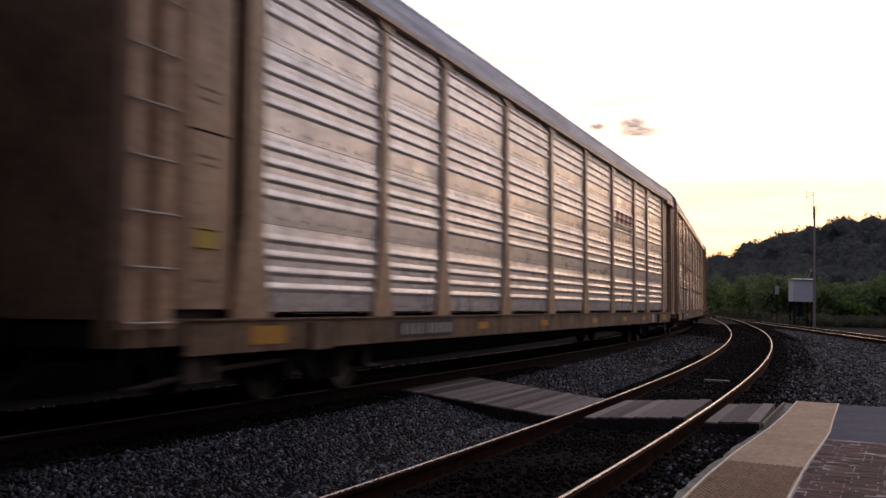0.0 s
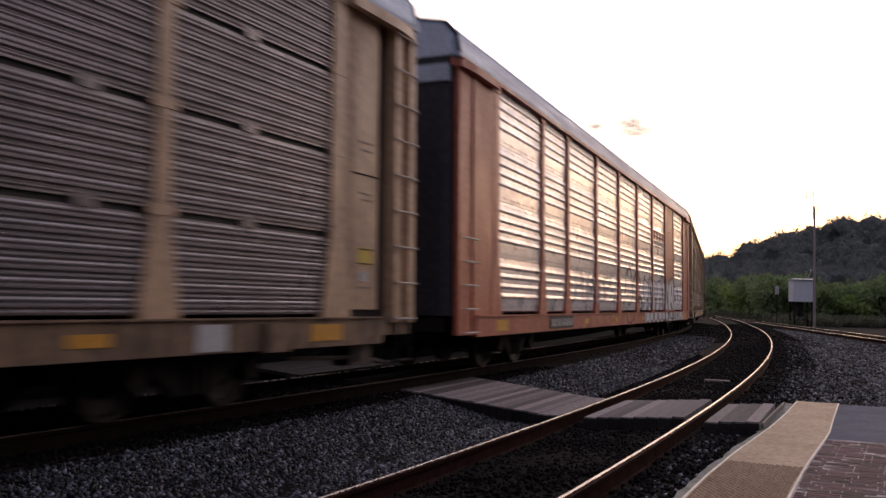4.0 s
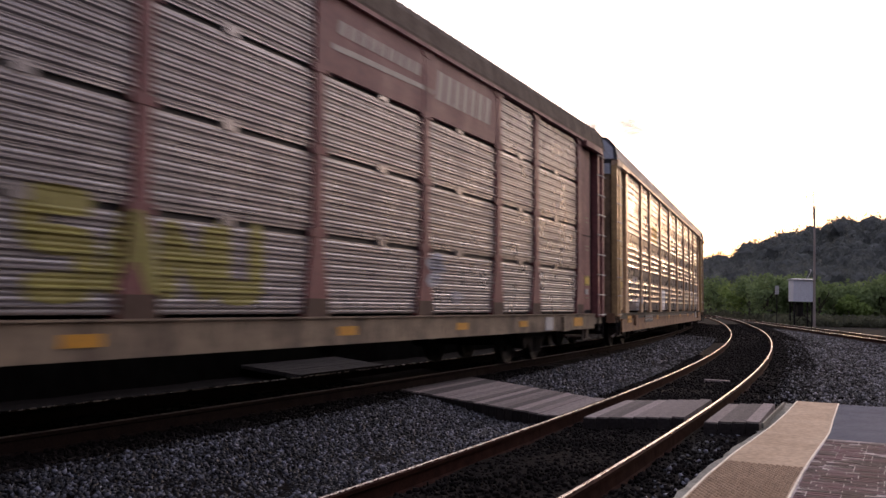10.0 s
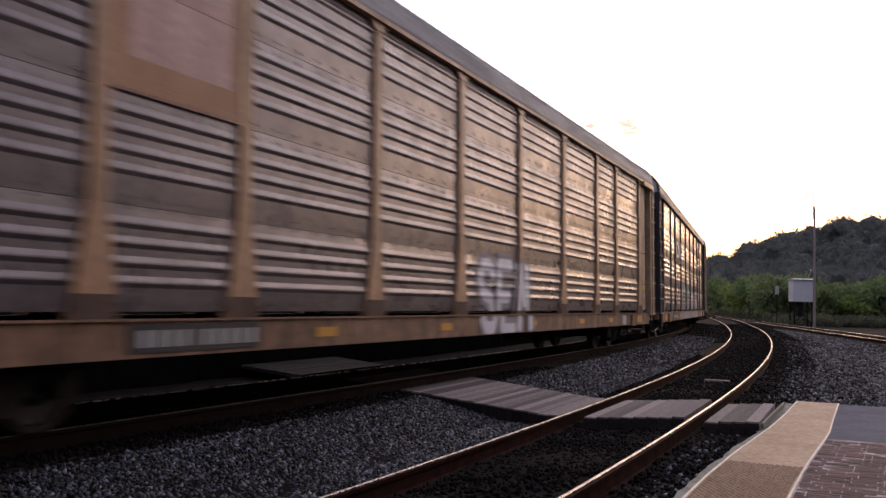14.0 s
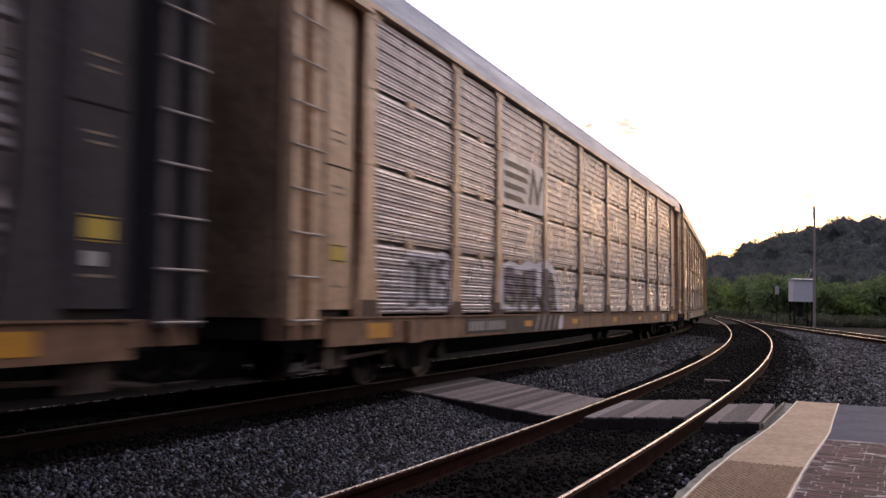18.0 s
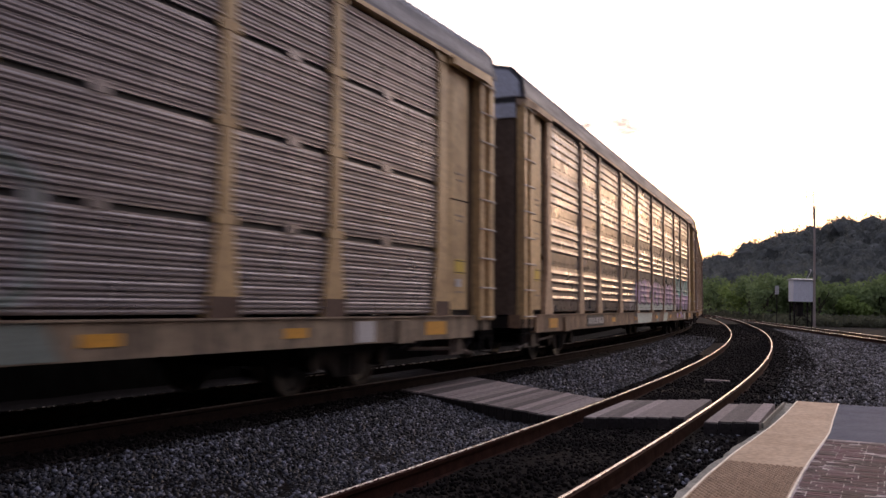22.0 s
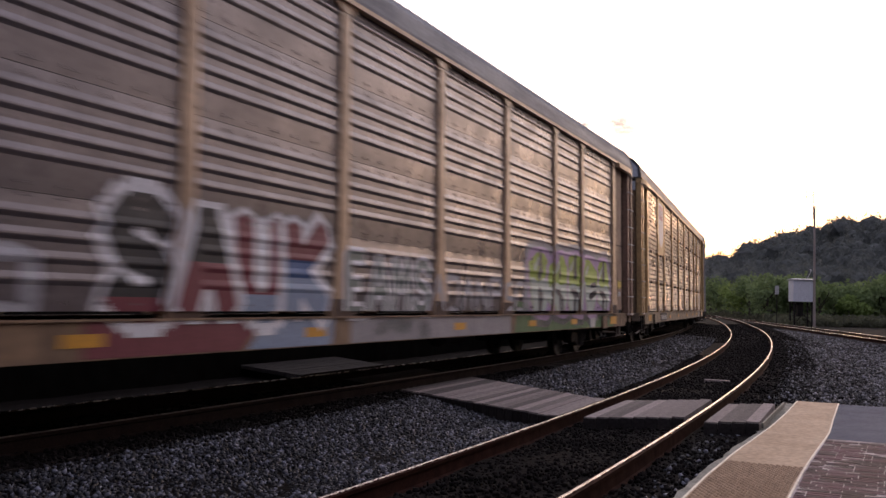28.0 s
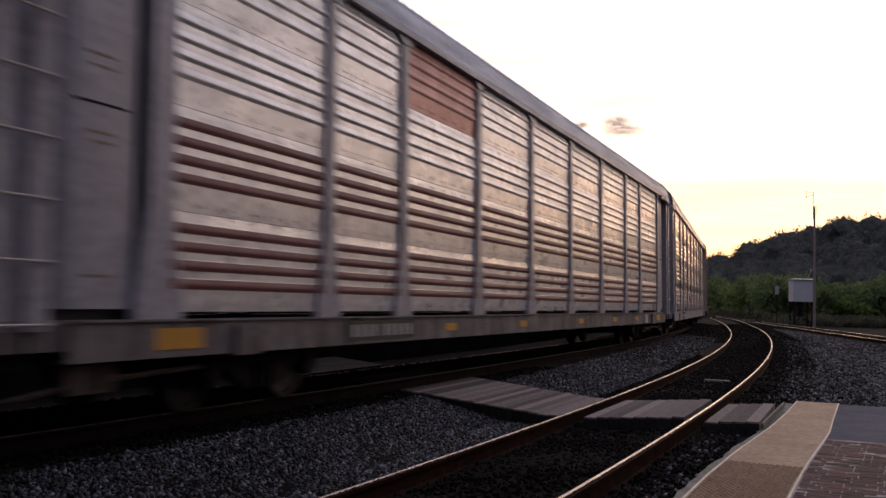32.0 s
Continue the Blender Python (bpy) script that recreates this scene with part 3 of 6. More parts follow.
def roof_shape():
    """Peaked roof sheet with cross ribs."""
    sec = [(-1.49, Z_EAVE + 0.0), (-1.49, Z_EAVE + 0.07), (-1.43, Z_EAVE + 0.34), (-1.24, Z_EAVE + 0.54), (-0.6, Z_EAVE + 0.66), (0, Z_EAVE + 0.7)]
    sec = sec + [(-y, z) for y, z in sec[-2::-1]]
    g = Shape()
    n = len(sec)
    xs, k = [], -LONG / 2 + 0.1
    while k < LONG / 2 - 0.1:
        xs += [(k, 0), (k + 0.13, 0), (k + 0.17, 0.025), (k + 0.25, 0.025), (k + 0.29, 0)]
        k += 0.29
    for x, d in xs:
        for i, (y, z) in enumerate(sec):
            e = d if 1 < i < n - 2 else 0
            g.v.append((x, y, z + e))
    for j in range(len(xs) - 1):
        for i in range(n - 1):
            g.f.append((j * n + i, j * n + i + 1, (j + 1) * n + i + 1, (j + 1) * n + i))
    g.f += [tuple(range(n))[::-1], tuple(range((len(xs) - 1) * n, len(xs) * n))]
    return g


def end_door_shape(side):
    """One curved leaf of the end doors, at +x."""
    plan = [(14.03, 0.01), (14.03, 1.2), (14.0, 1.29), (13.93, 1.335), (13.8, 1.338), (13.5, 1.338)]
    inner = [(x - 0.06, max(y - 0.05, 0.01)) for x, y in plan[::-1]]
    loop = [(x, y * side) for x, y in plan + inner]
    return Shape().prism(loop, Z_DECK, Z_EAVE - 0.05, "z")


def roof_section(drop=0.0):
    sec = [(-1.4, Z_EAVE + 0.02), (-1.38, Z_EAVE + 0.3), (-1.2, Z_EAVE + 0.5), (-0.6, Z_EAVE + 0.61), (0, Z_EAVE + 0.65)]
    return [(y, z - drop) for y, z in sec] + [(-y, z - drop) for y, z in sec[-2::-1]]


def roof_end_shape():
    return Shape().prism(roof_section(), 14.0, 14.07, "x")


def roof_rim_shape():
    """Dark rolled edge round the end of the roof."""
    g = Shape()
    sec = [(-1.47, Z_EAVE + 0.06), (-1.42, Z_EAVE + 0.345), (-1.235, Z_EAVE + 0.552), (-0.6, Z_EAVE + 0.675), (0, Z_EAVE + 0.715)]
    sec = sec + [(-y, z) for y, z in sec[-2::-1]]
    for (y0, z0), (y1, z1) in zip(sec, sec[1:]):
        g.rod((14.02, y0, z0), (14.02, y1, z1), 0.03, 6)
    return g


def ladder_shape():
    """A full-height channel: two flat stiles and a recessed web."""
    return Shape().prism([(-0.28, -1.49), (-0.13, -1.49), (-0.11, -1.4), (0.09, -1.4), (0.11, -1.49), (0.28, -1.49), (0.28, -1.34), (-0.28, -1.34)], 0.88, Z_EAVE - 0.1, "z")


def rung_shape():
    return Shape().rod((-0.27, -1.525, 0), (0.27, -1.525, 0), 0.013).rod((-0.27, -1.53, 0), (-0.27, -1.47, 0), 0.013).rod((0.27, -1.53, 0), (0.27, -1.47, 0), 0.013)


def wheelset_shape():
    g = Shape()
    for sy in (-1, 1):
        prof = [(0.67, 0.1), (0.67, 0.16), (0.7, 0.3), (0.68, 0.36), (0.68, 0.445), (0.705, 0.445), (0.715, 0.422), (0.82, 0.415), (0.82, 0.36), (0.79, 0.34), (0.77, 0.2), (0.82, 0.13), (0.82, 0.07)]
        g.lathe([(a * sy, r) for a, r in prof], "y", 28)
    g.lathe([(-1.05, 0.07), (-0.67, 0.085), (0.67, 0.085), (1.05, 0.07)], "y", 12)
    return g


def side_frame_shape():
    loop = [(-1.1, 0.5), (-1.1, 0.62), (-0.7, 0.68), (-0.4, 0.8), (0.4, 0.8), (0.7, 0.68), (1.1, 0.62), (1.1, 0.5), (0.7, 0.5), (0.42, 0.3), (0.3, 0.2), (-0.3, 0.2), (-0.42, 0.3), (-0.7, 0.5)]
    g = Shape().prism(loop, -1.12, -0.98, "y")
    for x in (-0.865, 0.865):
        g.lathe([(-1.17, 0.1), (-1.17, 0.13), (-0.97, 0.13), (-0.97, 0.1)], "y", 12)
        k = len(g.v) - 48
        g.v[k:] = [(px + x, py, pz + 0.42) for px, py, pz in g.v[k:]]
    for x in (-0.13, 0.0, 0.13):
        g.rod((x, -1.13, 0.22), (x, -1.13, 0.5), 0.05, 8)
    return g


def coupler_shape():
    g = Shape().box(13.3, 14.35, -0.1, 0.1, 0.72, 0.98)
    g.prism([(14.3, -0.16), (14.62, -0.2), (14.66, -0.08), (14.5, 0.0), (14.62, 0.14), (14.34, 0.17)], 0.7, 1.0, "z")
    return g


WHEELS = []


def wagon(index, look_of):
    """One enclosed car carrier: screens, posts, roof, doors, ladders, trucks."""
    kind = look_of["screen"]
    m_panel, m_post, m_sill, m_door, m_end = (look_of[k] for k in ("panel", "post", "sill", "door", "end"))
    car = empty("autorack_car", pose(0, 0, 0), look_of["label"], "railway car", "freight train")
    turn = pose(0, 0, 0, 0, 0, 180)
    for flip in (None, turn):
        def put(name, mesh, material, label="", m=None, parent=car):
            m = m if m is not None else pose(0, 0, 0)
            return part(name, mesh, material, parent, label, (flip @ m) if (flip is not None and parent is car) else m)
        # screens
        for i in range(len(POSTS) - 1):
            w = round(POSTS[i + 1] - POSTS[i], 3)
            mid = (POSTS[i + 1] + POSTS[i]) / 2
            for tier in range(4):
                mm = m_panel
                board = look_of.get("painted", {}).get((i, tier))
                if board and flip is None:
                    mm = board[0]
                    if board[1] == "flat":
                        put("board", shared(("board", tier, w), lambda: Shape().box(-w / 2, w / 2, -1.437, -1.37, Z_DECK + 0.015 + tier * TIER, Z_DECK + 0.009 + (tier + 1) * TIER)), mm, board[2], pose(mid, 0, 0))
                        continue
                    put("side_screen", shared(("side_screen", kind, tier, w), lambda: panel_shape(kind, tier, w)), mm, board[2], pose(mid, 0, 0))
                    continue
                put("side_screen", shared(("side_screen", kind, tier, w), lambda: panel_shape(kind, tier, w)), mm, "", pose(mid, 0, 0))
        for i, x in enumerate(POSTS):
            wide = 0.3 if i in (0, len(POSTS) - 1) else 0.2
            put("post", shared(("post", wide), lambda: post_shape(wide)), m_post, "", pose(x, 0, 0))
            if look_of.get("foot"):
                put("post_foot", shared(("post_foot",), lambda: Shape().prism([(-0.1 - 0.135, 0), (0.1 + 0.135, 0), (0.1 + 0.15, -0.1), (0.1 + 0.15, -0.21), (-0.1 - 0.15, -0.21), (-0.1 - 0.15, -0.1)], -1.453, -1.44, "y")), T_FOOT, "", pose(x, 0, Z_DECK + 0.212))
        put("side_sill", shared(("side_sill",), lambda: Shape().prism([(-1.47, Z_SILL), (-1.47, Z_DECK - 0.02), (-1.5, Z_DECK - 0.02), (-1.5, Z_DECK), (-1.3, Z_DECK), (-1.3, Z_DECK - 0.03), (-1.44, Z_DECK - 0.03), (-1.44, Z_SILL + 0.03), (-1.36, Z_SILL + 0.03), (-1.36, Z_SILL)], -13.2, 13.2, "x")), m_sill, "", pose(0, 0, -look_of.get("drop", 0.0)))
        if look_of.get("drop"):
            # black sheet paints the shade in the gap over the sill
            put("dark_sill_web", shared(("dark_sill_web",), lambda: Shape().box(-13.2, 13.2, -1.4, -1.34, 0.6, Z_DECK)), M_BLACK, "black sheet standing for shade above the lowered sill")
        if kind == "fine":
            for tier in range(3):
                for i in range(len(POSTS) - 1):
                    put("slot_tab", shared(("slot_tab", tier), lambda: Shape().box(-0.1, 0.1, -1.428, -1.38, Z_DECK + (tier + 1) * TIER - 0.05, Z_DECK + (tier + 1) * TIER + 0.045)), look_of.get("tab", m_panel), "", pose((POSTS[i] + POSTS[i + 1]) / 2 + (0.15 if i % 2 else -0.2), 0, 0))
                for x in POSTS:
                    put("slot_plate", shared(("slot_plate", tier), lambda: Shape().box(-0.17, 0.17, -1.455, -1.42, Z_DECK + (tier + 1) * TIER - 0.045, Z_DECK + (tier + 1) * TIER + 0.05)), m_post, "", pose(x, 0, 0))
                # black strip behind each slot, painted shade inside the car
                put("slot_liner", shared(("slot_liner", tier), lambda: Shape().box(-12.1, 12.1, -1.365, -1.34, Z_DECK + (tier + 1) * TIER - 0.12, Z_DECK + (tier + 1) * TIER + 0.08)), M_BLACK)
        put("eave_rail", shared(("eave_rail",), lambda: Shape().box(-13.9, 13.9, -1.5, -1.36, Z_EAVE - 0.04, Z_EAVE + 0.02)), m_post)
        for sx in (-1, 1):
            # recessed side door, its seam and decals, then the channel that carries the ladder
            if look_of.get("plain_end"):
                put("side_door", shared(("side_door_flat", sx), lambda: Shape().box(*sorted((sx * 12.27, sx * 12.95)), -1.44, -1.37, Z_DECK, Z_EAVE - 0.05)), m_door)
            else:
                put("side_door", shared(("side_door", sx), lambda: Shape().prism([(sx * 12.36, -1.31), (sx * 12.42, -1.355), (sx * 12.55, -1.385), (sx * 12.72, -1.395), (sx * 13.0, -1.395), (sx * 13.15, -1.385), (sx * 13.24, -1.355), (sx * 13.29, -1.31), (sx * 13.2, -1.3), (sx * 12.45, -1.3)], Z_DECK + 0.09, Z_EAVE - 0.05, "z")), m_door, look_of.get("door_label", ""))
            # black sheet behind the door gives its recess a painted shade
            put("door_recess", shared(("door_recess", sx), lambda: Shape().box(*sorted((sx * 12.26, sx * 13.46)), -1.29, -1.25, Z_DECK, Z_EAVE - 0.1)), M_BLACK, "black sheet standing for the shade round the side door")
            if not look_of.get("plain_end"):
                put("door_seam", shared(("door_seam", sx), lambda: Shape().box(*sorted((sx * 12.56, sx * 13.14)), -1.4, -1.375, 2.73, 2.75)), M_STEEL, "dark seam across the side door")
                for dz, tall in look_of.get("decals", ((1.6, 0.22),)):
                    decal = put("decal", shared(("decal", tall), lambda: Shape().box(-0.17, 0.17, -1.4, -1.38, 0, tall)), M_LABEL, "yellow safety decal", pose(sx * 12.87, 0, dz))
                    for dk in range(2):
                        put("decal_bar", shared(("decal_bar",), lambda: Shape().box(-0.17, 0.17, -1.405, -1.398, -0.008, 0.008)), M_BLACK, "", pose(0, 0, 0.02 + dk * (tall - 0.04)), decal)
                for dk, dz in enumerate((3.15, 3.05, 2.5, 2.42, 1.32)):
                    put("stencil_bar", shared(("stencil_bar", dk % 2), lambda: Shape().box(-0.16 + 0.05 * (dk % 2), 0.14, -1.4, -1.38, -0.012, 0.012)), M_FADED, "", pose(sx * 12.86, 0, dz))
            put("door_track", shared(("door_track", sx), lambda: Shape().prism([(sx * 12.3, -1.56), (sx * 13.5, -1.56), (sx * 13.95, -1.5), (sx * 14.1, -1.36), (sx * 14.0, -1.34), (sx * 13.8, -1.42), (sx * 12.3, -1.46)], Z_EAVE - 0.15, Z_EAVE - 0.03, "z")), m_post, "curved door track bracket under the eave")
            if look_of.get("plain_end"):
                put("end_plate", shared(("end_plate", sx), lambda: Shape().box(*sorted((sx * 12.95, sx * 13.95)), -1.45, -1.37, Z_DECK - 0.3, Z_EAVE - 0.05).box(*sorted((sx * 13.3, sx * 13.38)), -1.475, -1.45, Z_DECK - 0.3, Z_EAVE - 0.05)), m_door)
                for r in range(5):
                    put("grab_iron", shared(("rung",), rung_shape), M_RUNG, "", pose(sx * 13.62, -0.03, 0.7 + r * 0.36))
                continue
            lad = put("ladder", shared(("ladder",), ladder_shape), look_of.get("ladder", m_door), "", pose(sx * 13.74, 0, 0))
            for r in range(9):
                put("rung", shared(("rung",), rung_shape), M_RUNG, "", pose(0, 0, 0.93 + r * 0.472), lad)
            put("sill_step", shared(("sill_step",), lambda: Shape().rod((-0.2, -1.45, 0.9), (-0.2, -1.45, 0.38), 0.018).rod((0.2, -1.45, 0.9), (0.2, -1.45, 0.38), 0.018).rod((-0.2, -1.45, 0.38), (0.2, -1.45, 0.38), 0.02)), M_STEEL, "", pose(sx * 13.8, 0, 0))
            put("jacking_pad", shared(("jacking_pad",), lambda: Shape().box(-0.2, 0.2, -1.53, -1.42, 0.6, 0.9)), m_sill, "", pose(sx * 10.9, 0, 0))
            put("uncoupling_lever", shared(("uncoupling_lever",), lambda: Shape().rod((0.1, -1.4, 0.8), (0.1, -1.4, 0.58), 0.016).rod((0.1, -1.4, 0.58), (0.3, -0.35, 0.7), 0.016)), M_WHEEL, "", pose(sx * 13.8, 0, 0))
            put("brake_gear", shared(("brake_gear", sx), lambda: Shape().box(*sorted((sx * 12.6, sx * 13.1)), -1.36, -1.1, 0.36, 0.6).rod((sx * 11.4, -1.3, 0.5), (sx * 12.7, -1.32, 0.46), 0.028).rod((sx * 13.1, -1.3, 0.42), (sx * 13.7, -1.25, 0.34), 0.03).rod((sx * 12.75, -1.38, 0.4), (sx * 12.75, -1.38, 0.68), 0.03)), M_GEAR, "greasy brown brake gear hung under the sill")
            put("air_hose", shared(("air_hose", sx), lambda: Shape().rod((sx * 13.9, -0.45, 0.72), (sx * 14.1, -0.47, 0.45), 0.03).rod((sx * 14.1, -0.47, 0.45), (sx * 14.4, -0.45, 0.33), 0.03).rod((sx * 14.4, -0.45, 0.33), (sx * 14.6, -0.44, 0.4), 0.03)), M_STEEL, "black air hose")
            put("end_sill_corner", shared(("end_sill_corner", sx), lambda: Shape().box(*sorted((sx * 13.2, sx * 14.05)), -1.42, -1.2, 0.72, Z_DECK)), m_sill)
        put("card_box", shared(("card_box",), lambda: Shape().box(12.72, 12.9, -1.41, -1.38, 1.4, 1.52)), M_WHITE, "small white card holder")
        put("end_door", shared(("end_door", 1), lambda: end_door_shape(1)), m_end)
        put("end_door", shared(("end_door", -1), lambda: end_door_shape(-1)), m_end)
        put("roof_end", shared(("roof_end",), roof_end_shape), look_of.get("cap", M_CAP), "pale sheet closing the roof end")
        put("roof_rim", shared(("roof_rim",), roof_rim_shape), M_BLACK, "dark rolled edge of the roof end")
        # black strip paints the shade of the gap under the roof end
        put("header_gap", shared(("header_gap",), lambda: Shape().box(13.98, 14.05, -1.32, 1.32, Z_EAVE - 0.1, Z_EAVE + 0.02)), M_BLACK, "black strip standing for the shaded gap over the end doors")
        put("door_header", shared(("door_header",), lambda: Shape().box(13.98, 14.06, -1.32, 1.32, Z_EAVE - 0.36, Z_EAVE - 0.1)), look_of.get("cap", M_CAP), "pale header over the end doors")
        for lz in look_of.get("latches", (3.2,)):
            put("door_latch", shared(("door_latch",), lambda: Shape().box(14.025, 14.1, -1.25, -0.32, -0.07, 0.07).box(14.025, 14.12, -1.1, -1.04, -0.14, 0.14).box(14.025, 14.12, -0.5, -0.44, -0.12, 0.12)), M_BLACK, "dark locking bar of the end door", pose(0, 0, lz))
        put("coupler", shared(("coupler",), coupler_shape), M_STEEL)
        # reflectors and lettering plates along the sill
        for x in (-11.9, -8.4, -5.6, -2.1, 2.1, 5.6, 8.4, 11.9):
            big = abs(x) > 11
            put("reflector", shared(("reflector", big), lambda: Shape().box(-0.32, 0.32, -1.478, -1.466, 0.69, 0.88) if big else Shape().box(-0.22, 0.22, -1.478, -1.466, 0.73, 0.84)), M_YELLOW, "", pose(x, 0, 0))
        plate = put("number_plate", shared(("number_plate",), lambda: Shape().box(-0.95, 0.95, -1.482, -1.468, 0.66, 0.92)), M_BLACK, "black plate with illegible white markings", pose(-7.9, 0, 0))
        for k in range(9):
            put("marking_bar", shared(("marking_bar",), lambda: Shape().box(-0.042, 0.042, -1.488, -1.48, 0.71, 0.86)), M_WHITE, "", pose(-0.78 + k * 0.19 + (k > 3) * 0.08, 0, 0), plate)
        put("data_box", shared(("data_box",), lambda: Shape().box(-0.22, 0.22, -1.482, -1.468, 0.64, 0.9)), M_WHITE, "small white data stencil", pose(9.9, 0, 0))
    part("roof", shared(("roof",), roof_shape), look_of.get("roof", M_ROOF_DARK if kind == "wide" and m_panel in (P_BROWN, P_SOOT) else M_ROOF), car)
    part("underframe", shared(("underframe",), lambda: Shape().box(-13.6, 13.6, -0.3, 0.3, 0.55, 0.9).box(-13.5, 13.5, -1.4, 1.4, Z_DECK - 0.06, Z_DECK - 0.02).box(-14.0, -13.5, -1.2, 1.2, 0.72, 0.94).box(13.5, 14.0, -1.2, 1.2, 0.72, 0.94)), M_STEEL, car)
    for k in range(-5, 6):
        part("crossbearer", shared(("crossbearer",), lambda: Shape().prism([(-1.4, 0.9), (-1.4, 0.78), (-0.3, 0.6), (0.3, 0.6), (1.4, 0.78), (1.4, 0.9)], -0.06, 0.06, "x")), M_STEEL, car, m=pose(k * 1.44 * 1.0, 0, 0))
    part("brake_reservoir", shared(("brake_reservoir",), lambda: Shape().lathe([(-0.5, 0.1), (-0.42, 0.2), (0.42, 0.2), (0.5, 0.1)], "x", 14).moved(pose(3.2, -0.75, 0.62))), M_STEEL, car)
    for sx in (-1, 1):
        truck = part("truck", shared(("truck",), lambda: Shape().box(-0.18, 0.18, -1.0, 1.0, 0.36, 0.58).box(-0.3, 0.3, -0.35, 0.35, 0.5, 0.75).rod((-0.55, -0.8, 0.38), (-0.55, 0.8, 0.38), 0.05).rod((0.55, -0.8, 0.38), (0.55, 0.8, 0.38), 0.05)), M_STEEL, car, m=pose(sx * 10.05, 0, 0, 0, 0, sx * 2.0))
        for fl in (0, 180):
            part("side_frame", shared(("side_frame",), side_frame_shape), M_STEEL, truck, m=pose(0, 0, 0, 0, 0, fl))
        for ax in (-0.865, 0.865):
            ws = part("wheelset", shared(("wheelset",), wheelset_shape), M_WHEEL, truck, m=pose(ax, 0, 0.418))
            WHEELS.append((index, sx * 10.05 + ax, ws, ax))
    return car


def livery(label, screen, panel, post, sill=None, door=None, end=None, **more):
    return dict(label=label, screen=screen, panel=panel, post=post, sill=sill or (S_TAN if post in (T_TAN, T_DARK_TAN) else post), door=door or post, end=end or door or post, **more)


def tint(name, rgb, dirt, rough=0.6, metal=0.0, amount=0.6, stretch=(2.5, 1, 0.8), spots=0.0, spec=0.5):
    return mat(name, rgb, rough, metal, dirt, amount, 1.4, stretch, 0.05, 30, spots=spots, vary=True, spec=spec)


P_SILVER = tint("bright_aluminium_screen", (0.86, 0.85, 0.87), (0.66, 0.64, 0.65), 0.3, 0.5, 0.5, (1.6, 1, 1.6), 0.3, 0.7)
P_GREY = tint("dull_aluminium_screen", (0.34, 0.32, 0.328), (0.22, 0.2, 0.203), 0.28, 0.6, 0.55, (1.6, 1, 1.6), 0.12, 0.7)
P_BROWN = tint("sooty_brown_aluminium_screen", (0.185, 0.163, 0.174), (0.118, 0.102, 0.108), 0.29, 0.5, 0.6, (1.6, 1, 1.6), 0.25, 0.7)
P_MID = tint("grimy_grey_screen", (0.27, 0.243, 0.25), (0.165, 0.148, 0.15), 0.29, 0.55, 0.55, (1.6, 1, 1.6), 0.15, 0.7)
P_SOOT = tint("heavily_sooted_screen", (0.14, 0.122, 0.13), (0.08, 0.068, 0.07), 0.3, 0.48, 0.6, (1.6, 1, 1.6), 0.25, 0.7)
P_BLUE = tint("blue_grey_aluminium_screen", (0.375, 0.375, 0.435), (0.255, 0.25, 0.295), 0.27, 0.6, 0.6, (1.6, 1, 1.6), 0.3, 0.7)
T_TAN = tint("faded_tan_paint", (0.68, 0.46, 0.285), (0.37, 0.245, 0.16), 0.4, 0, 0.65)
T_DARK_TAN = tint("grimy_tan_paint", (0.56, 0.39, 0.245), (0.26, 0.18, 0.125), 0.55, 0, 0.65)
T_ORANGE = tint("faded_orange_brown_paint", (0.52, 0.3, 0.16), (0.3, 0.18, 0.11), 0.45, 0, 0.65)
T_RUSTY = tint("rusty_brown_door_paint", (0.36, 0.225, 0.16), (0.19, 0.12, 0.09), 0.6)
# the body tan for car ends, darkened by grime and painted shade between cars
T_END_TAN = tint("shaded_grimy_tan_end_paint", (0.3, 0.205, 0.13), (0.1, 0.07, 0.05), 0.75, 0, 0.8, spec=0.2)
# darker brown for the lowest part of the posts
T_FOOT = tint("dark_brown_post_foot", (0.13, 0.08, 0.055), (0.07, 0.045, 0.035), 0.8)
T_YELLOW = tint("buff_yellow_paint", (0.6, 0.41, 0.19), (0.34, 0.22, 0.11), 0.45)
T_RED = tint("faded_orange_red_paint", (0.54, 0.15, 0.085), (0.33, 0.1, 0.065), 0.45)
T_MAROON = tint("maroon_paint", (0.28, 0.105, 0.1), (0.16, 0.07, 0.07), 0.55)
T_NAVY = tint("near_black_blue_paint", (0.05, 0.048, 0.058), (0.085, 0.07, 0.065), 0.6, 0, 0.4, spec=0.25)
T_SLATE = tint("slate_grey_paint", (0.46, 0.455, 0.5), (0.3, 0.28, 0.3), 0.4)
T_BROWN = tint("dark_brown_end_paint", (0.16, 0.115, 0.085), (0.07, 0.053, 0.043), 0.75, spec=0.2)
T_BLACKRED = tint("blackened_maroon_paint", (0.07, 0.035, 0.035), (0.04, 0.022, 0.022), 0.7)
S_TAN = tint("grimy_tan_sill", (0.3, 0.185, 0.105), (0.085, 0.055, 0.04), 0.6, 0, 0.85, spots=0.45)
S_SLATE = tint("grimy_slate_sill", (0.22, 0.2, 0.21), (0.1, 0.075, 0.06), 0.6, 0, 0.8, spots=0.4)
S_BUFF = tint("stained_buff_sill", (0.33, 0.25, 0.165), (0.11, 0.08, 0.06), 0.65, 0, 0.85, spots=0.5)
S_RUST = tint("rusty_tan_sill", (0.34, 0.185, 0.1), (0.12, 0.07, 0.046), 0.65, 0, 0.85, spots=0.4)

